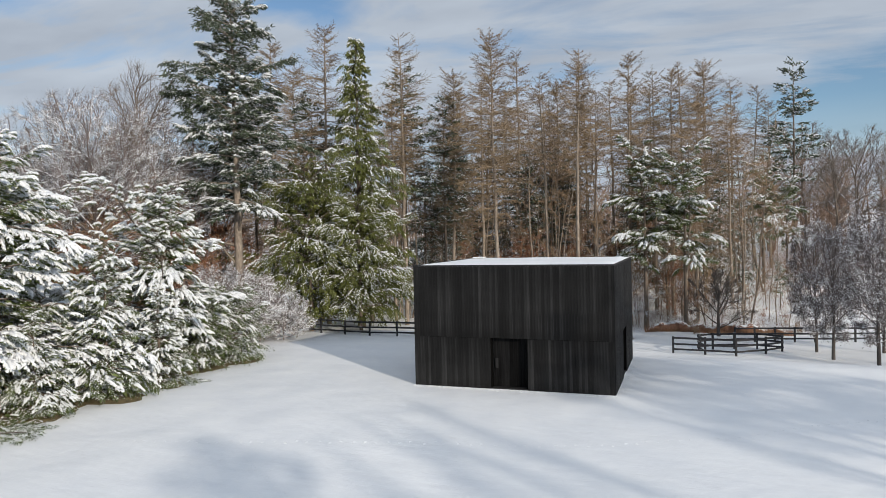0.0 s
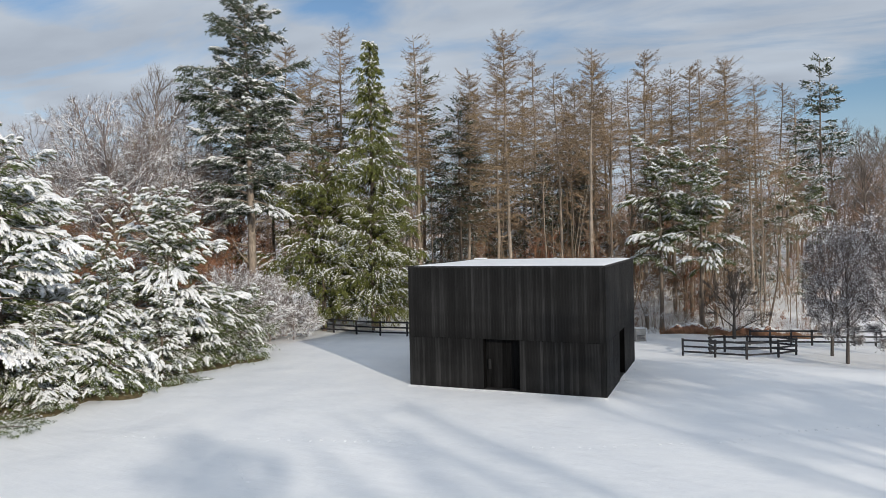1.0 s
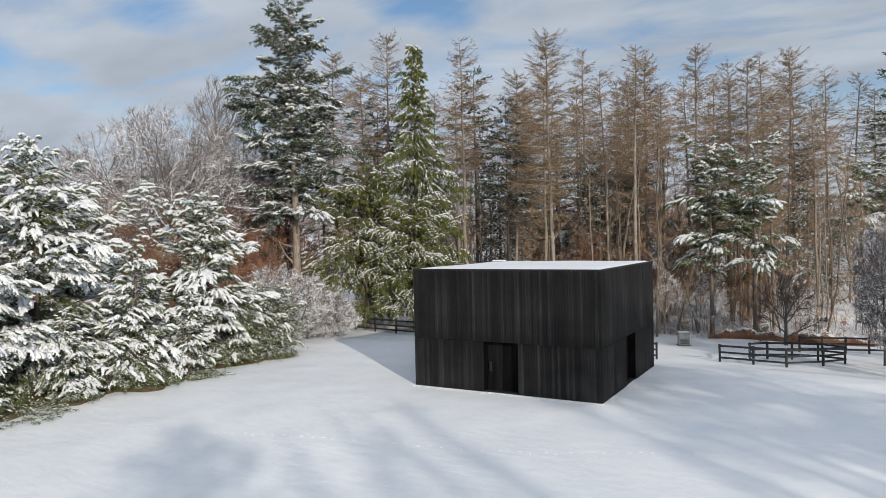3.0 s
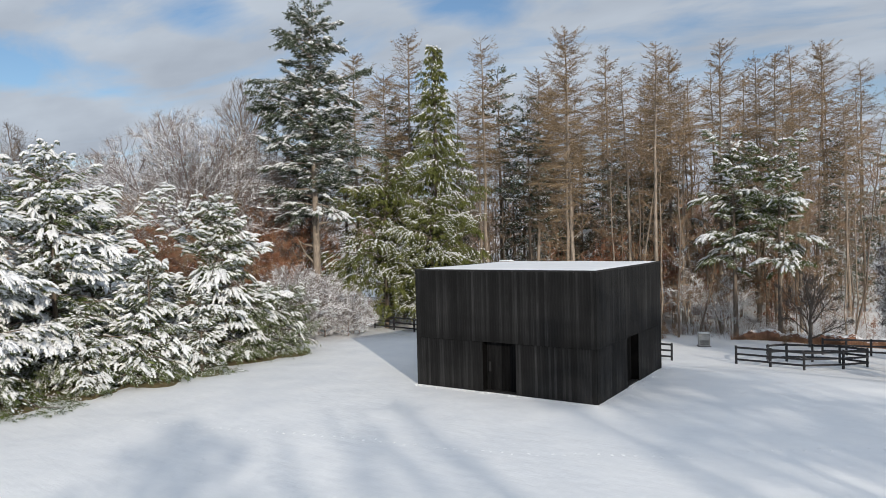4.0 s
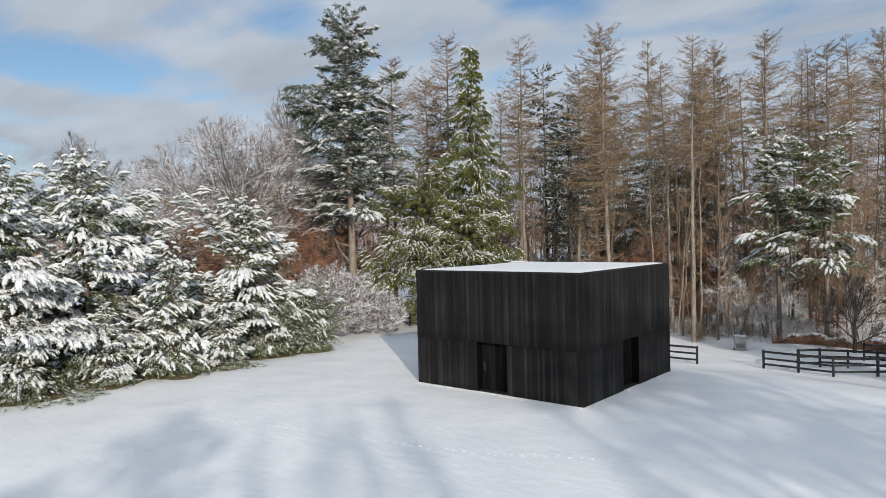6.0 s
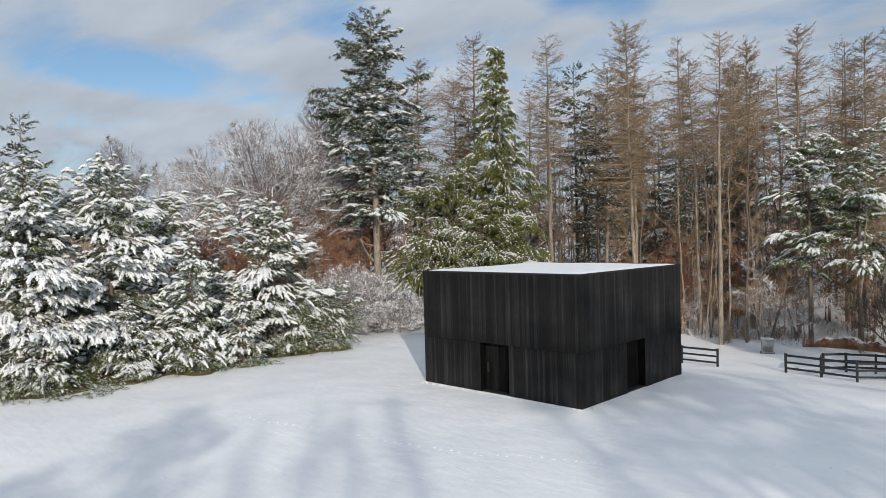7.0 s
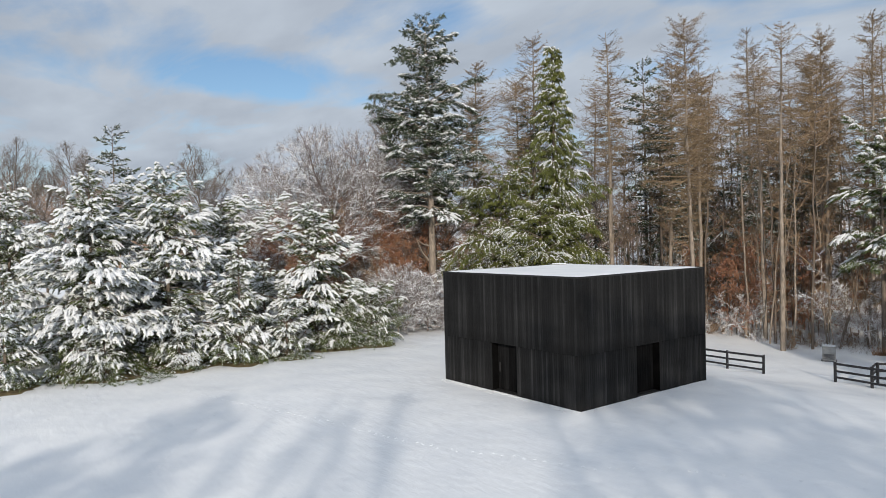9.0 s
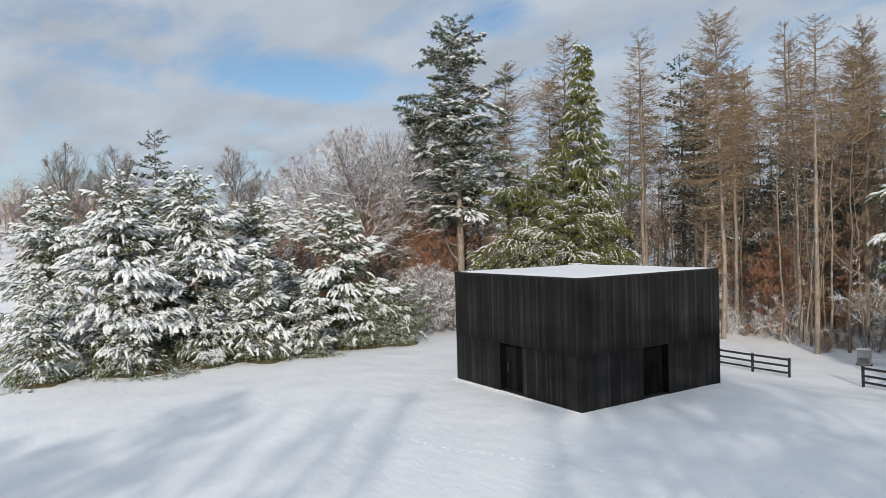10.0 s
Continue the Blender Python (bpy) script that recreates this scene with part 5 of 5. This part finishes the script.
def earth_bank():
    """A low cut bank of russet earth and dead grass beyond the paddock, its crest snowed over."""
    rng = np.random.default_rng(311)
    n, m = 90, 7
    x = np.linspace(-0.5, 11.5, n)
    crest = 0.62 + 0.16 * np.sin(x * 1.1) + 0.15 * np.sin(x * 3.1 + 1) + rng.normal(0, 0.05, n)
    crest *= np.clip(np.minimum(x + 0.5, 11.5 - x) / 1.2, 0.05, 1)
    y0 = 33.3 + 0.35 * np.sin(x * 0.7) + rng.normal(0, 0.04, n)
    across = np.array([[0.0, -0.25], [0.12, 0.35], [0.22, 0.75], [0.34, 0.98], [0.8, 1.03], [1.6, 0.8], [3.0, -0.2]])
    v = np.zeros((n, m, 3))
    v[..., 0] = x[:, None] + rng.normal(0, 0.04, (n, m))
    v[..., 1] = y0[:, None] + across[None, :, 0]
    v[..., 2] = ground_z(x, y0)[:, None] + crest[:, None] * across[None, :, 1] + rng.normal(0, 0.03, (n, m))
    idx = np.arange(n * m).reshape(n, m)

    def strip(a, b, grid):
        q = np.stack([grid[:-1, a:b - 1], grid[1:, a:b - 1], grid[1:, a + 1:b], grid[:-1, a + 1:b]], -1).reshape(-1, 4)
        return np.concatenate([q[:, [0, 1, 2]], q[:, [0, 2, 3]]])

    thing = tagged(new("earth_bank"), "low russet earth bank with dead grass under a snowy crest", "bank", "", "")
    part("bank", mesh_np("bank", v.reshape(-1, 3), strip(0, m, idx), True), BANK, thing)
    cap = v.copy()
    cap[..., 2] += 0.02
    cap[:, 3, 1] -= 0.12
    cap[:, 3, 2] -= 0.06 + rng.random(n) * 0.08
    part("snow_cap", mesh_np("snow_cap", cap.reshape(-1, 3), strip(3, m, idx), True), SNOW, thing)
    g = Geo()
    k = 4200
    i = rng.integers(0, n, k)
    b = v[i, 0] + np.stack([rng.normal(0, 0.08, k), -rng.random(k) * 0.35, np.full(k, -0.05)], 1)
    d = unit(rng.normal(0, 0.3, (k, 3)) + [0, -0.1, 1]) * rng.uniform(0.3, 0.95, k)[:, None]
    g.ribbons(b, d, unit(np.cross(d, rng.normal(0, 1, d.shape))) * 0.014)
    grass = part("dead_grass", g.mesh("dead_grass"), BRUSH, thing)
    grass["kind"] = "stuff"


earth_bank()


# ---- fences ----
def fence(name, label, points, gates=()):
    """A three-rail fence of square posts through the given points."""
    thing = tagged(new(name), label, "fence")
    rng = random.Random(len(points) * 7)
    post = box_bm(-0.065, -0.065, -0.4, 0.065, 0.065, 1.24, 0.012)
    post_me = bpy.data.meshes.new("post")
    post.to_mesh(post_me)
    post.free()
    ang = [math.atan2(points[min(i + 1, len(points) - 1)][1] - points[max(i - 1, 0)][1], points[min(i + 1, len(points) - 1)][0] - points[max(i - 1, 0)][0]) for i in range(len(points))]
    for (x, y), a in zip(points, ang):
        ob = part("post", post_me, PAINT, thing)
        ob.matrix_basis = pose(x, y, gz(x, y), rng.uniform(-1, 1), rng.uniform(-1, 1), math.degrees(a))
    for (x0, y0), (x1, y1) in zip(points, points[1:]):
        p, q = Vector((x0, y0, gz(x0, y0))), Vector((x1, y1, gz(x1, y1)))
        flat = math.hypot(x1 - x0, y1 - y0)
        off = Vector(((y1 - y0), -(x1 - x0), 0)) / flat * 0.09
        for hz, half in ((0.30, 0.065), (0.70, 0.065), (1.12, 0.07)):
            bm = box_bm(-0.02, -0.022, -half, (q - p).length + 0.02, 0.022, half, 0.006)
            ob = part("rail", bm, PAINT, thing)
            jit = rng.uniform(-0.015, 0.015)
            ob.matrix_basis = Matrix.Translation(p + off + Vector((0, 0, hz + jit))) @ (q - p).to_track_quat("X", "Z").to_matrix().to_4x4()
    return thing


def run(a, b, n):
    return [(a[0] + (b[0] - a[0]) * k / n, a[1] + (b[1] - a[1]) * k / n) for k in range(n + 1)]


fence("fence", "black three-rail timber fence behind the shed", run((-33.6, 20.4), (-21.7, 19.3), 5)[:-1] + run((-21.7, 19.3), (-2.1, 19.85), 8))
fence("paddock_fence", "black three-rail timber paddock fence in the snow", [(2.05, 20.35), (4.2, 19.95), (6.2, 19.6), (8.25, 21.4), (9.5, 23.2), (7.9, 23.9), (6.3, 23.6), (4.8, 23.0), (3.8, 21.8), (4.2, 19.95)])
fence("fence", "black three-rail timber fence beyond the paddock", run((6.6, 27.6), (26.0, 33.2), 13))


def utility_box():
    """A pad-mounted cabinet with a louvred front."""
    thing = tagged(new("utility_box"), "grey metal utility cabinet with a louvred front, snow on top", "cabinet")
    part("body", box_bm(-0.42, -0.38, 0.0, 0.42, 0.38, 0.98, 0.02), METAL, thing)
    part("base", box_bm(-0.5, -0.46, -0.3, 0.5, 0.46, 0.0, 0.01), METAL_DARK, thing)
    part("lid", box_bm(-0.45, -0.41, 0.982, 0.45, 0.41, 1.03, 0.012), METAL, thing)
    for k in range(6):
        part("slat", box_bm(-0.34, -0.402, 0.12 + k * 0.065, 0.34, -0.382, 0.155 + k * 0.065, 0.004), METAL_DARK, thing)
    part("snow", box_bm(-0.43, -0.39, 1.032, 0.43, 0.39, 1.07, 0.015), SNOW, thing)
    return thing


cab = utility_box()
cab.matrix_basis = pose(-1.9, 28.7, gz(-1.9, 28.7) + 0.05, 0, 0, 22)

def base_snow():
    """Clods of snow that have slid down and broken along the foot of the walls."""
    rng = np.random.default_rng(77)
    g = Geo()
    n = 520
    front = rng.random(n) < 0.85
    off = np.abs(rng.normal(0, 0.30, n)) + 0.01
    x = np.where(front, rng.uniform(-W - 0.05, 0.1, n), off)
    y = np.where(front, -off, rng.uniform(-0.2, D, n))
    r = rng.uniform(0.012, 0.048, n) * np.clip(1.3 - 1.4 * off, 0.35, 1)
    a = rng.uniform(0, 6.283, n)
    c = np.stack([x, y, ground_z(x, y) + r * 0.1], 1)
    d = np.stack([np.cos(a), np.sin(a), 0 * a], 1)
    line = c[:, None] + d[:, None] * (r[:, None] * np.array([[-1.3, -0.5, 0.6, 1.3]]))[..., None]
    g.tubes(line, r[:, None] * np.array([[0.3, 1.0, 0.9, 0.3]]), 5, 0.45, True)
    me = g.mesh("snow_clods", True)
    me.materials.append(SNOW)
    tagged(new("snow_clods", me), "small clods of snow along the foot of the shed", "snow", kind="stuff")


base_snow()

def litter(places):
    """Fallen needles on thin ground under the skirts of the hedge."""
    rng = np.random.default_rng(5)
    g = Geo()
    for x, y, r in places:
        k = 36
        a = np.arange(k) * 2 * np.pi / k
        rr = r * (1 + 0.10 * np.sin(3 * a + x) + rng.normal(0, 0.05, k))
        rings = []
        for f, dz in ((0.0, 0.05), (0.6, 0.045), (1.0, -0.03)):
            px, py = x + rr * f * np.cos(a), y + rr * f * np.sin(a)
            rings.append(np.stack([px, py, ground_z(px, py) + dz], 1))
        v = np.concatenate(rings)
        i = np.arange(k)
        j = (i + 1) % k
        fs = [np.stack([i + o * k, i + (o + 1) * k, j + (o + 1) * k], 1) for o in (0, 1)] + [np.stack([i + o * k, j + (o + 1) * k, j + o * k], 1) for o in (0, 1)]
        g.add(v, np.concatenate(fs))
    me = g.mesh("needle_litter", True)
    me.materials.append(LITTER)
    tagged(new("needle_litter", me), "olive-brown needle litter under the spruce skirts", "litter", kind="stuff")


litter([(-24.6, -15.0, 3.5), (-25.0, -10.4, 3.5), (-25.2, 0.2, 2.7), (-22.8, -6.7, 1.95), (-22.5, -3.6, 1.4), (-23.1, -19.6, 1.8), (-22.7, -10.6, 1.2), (-23.8, 3.9, 2.0), (-24.4, 1.6, 1.9)])


def animal_track(way, seed):
    """A line of small pawprints across the field, each a shallow ring of pushed-up snow."""
    rng = np.random.default_rng(seed)
    way = np.array(way)
    seg = np.linalg.norm(np.diff(way, axis=0), axis=1)
    run_at = np.concatenate([[0], np.cumsum(seg)])
    d = np.arange(0.3, run_at[-1], 0.42)
    x = np.interp(d, run_at, way[:, 0]) + rng.normal(0, 0.05, len(d))
    y = np.interp(d, run_at, way[:, 1]) + rng.normal(0, 0.05, len(d)) + 0.07 * (-1.0) ** np.arange(len(d))
    a = np.arange(9) * 2 * np.pi / 8
    r = rng.uniform(0.035, 0.06, len(d))
    line = np.stack([x[:, None] + r[:, None] * np.cos(a), y[:, None] + r[:, None] * np.sin(a), np.zeros((len(d), 9))], -1)
    line[..., 2] = ground_z(line[..., 0], line[..., 1]) + 0.002
    g = Geo()
    for k in range(8):
        g.tubes(line[:, k:k + 2], np.full((len(d), 2), 0.007), 3, 0.9, True)
    me = g.mesh("animal_track", True)
    me.materials.append(SNOW)
    tagged(new("animal_track", me), "line of small animal prints crossing the snow", "tracks", kind="stuff")


animal_track([(-18.0, -12.0), (-13.3, -11.2), (-8.9, -10.0), (-5.9, -9.1), (-2.6, -8.4), (0.2, -7.6), (2.3, -6.4), (5.0, -5.3), (7.6, -3.1), (9.2, -2.1), (11.8, -0.7)], 8)
animal_track([(-11.0, -12.5), (-6.6, -15.8), (-3.8, -17.5), (-2.2, -18.6)], 9)

# ---- cladding boards ----
BOARD_W = 0.14


def clad(length, at, turn, doorway, name="board"):
    """Two tiers of upright boards; at and turn place the face, whose boards run along its own x."""
    n = round(length / BOARD_W)
    w = length / n
    tiers = {}
    for key, z0, z1, thick in (("low", -0.3, SEAM - 0.012, 0.030), ("high", SEAM + 0.004, H - 0.058, 0.038), ("lintel", SEAM + 0.004, H - 0.058, 0.038)):
        bm = box_bm(0.0018, -thick, z0, w - 0.0018, 0.0, z1, 0.003)
        me = bpy.data.meshes.new("board")
        bm.to_mesh(me)
        bm.free()
        me.materials.append(BOARD)
        tiers[key] = me
    rng = random.Random(int(length * 1000) + turn)
    for k in range(n):
        for key in ("low", "high"):
            if key == "low" and doorway and k * w + w / 2 > doorway[0] and k * w + w / 2 < doorway[1]:
                continue
            ob = part(name, tiers[key], BOARD, shed)
            ob.matrix_basis = at @ pose(k * w, rng.uniform(-0.003, 0.003), 0)


clad(W, pose(-W, 0.04, 0), 0, (W + DOOR1[0], W + DOOR1[1]))
clad(D, pose(-0.04, 0, 0, 0, 0, 90), 1, DOOR2)
clad(W, pose(0, D - 0.04, 0, 0, 0, 180), 2, None)
clad(D, pose(-W + 0.04, D, 0, 0, 0, 270), 3, None)
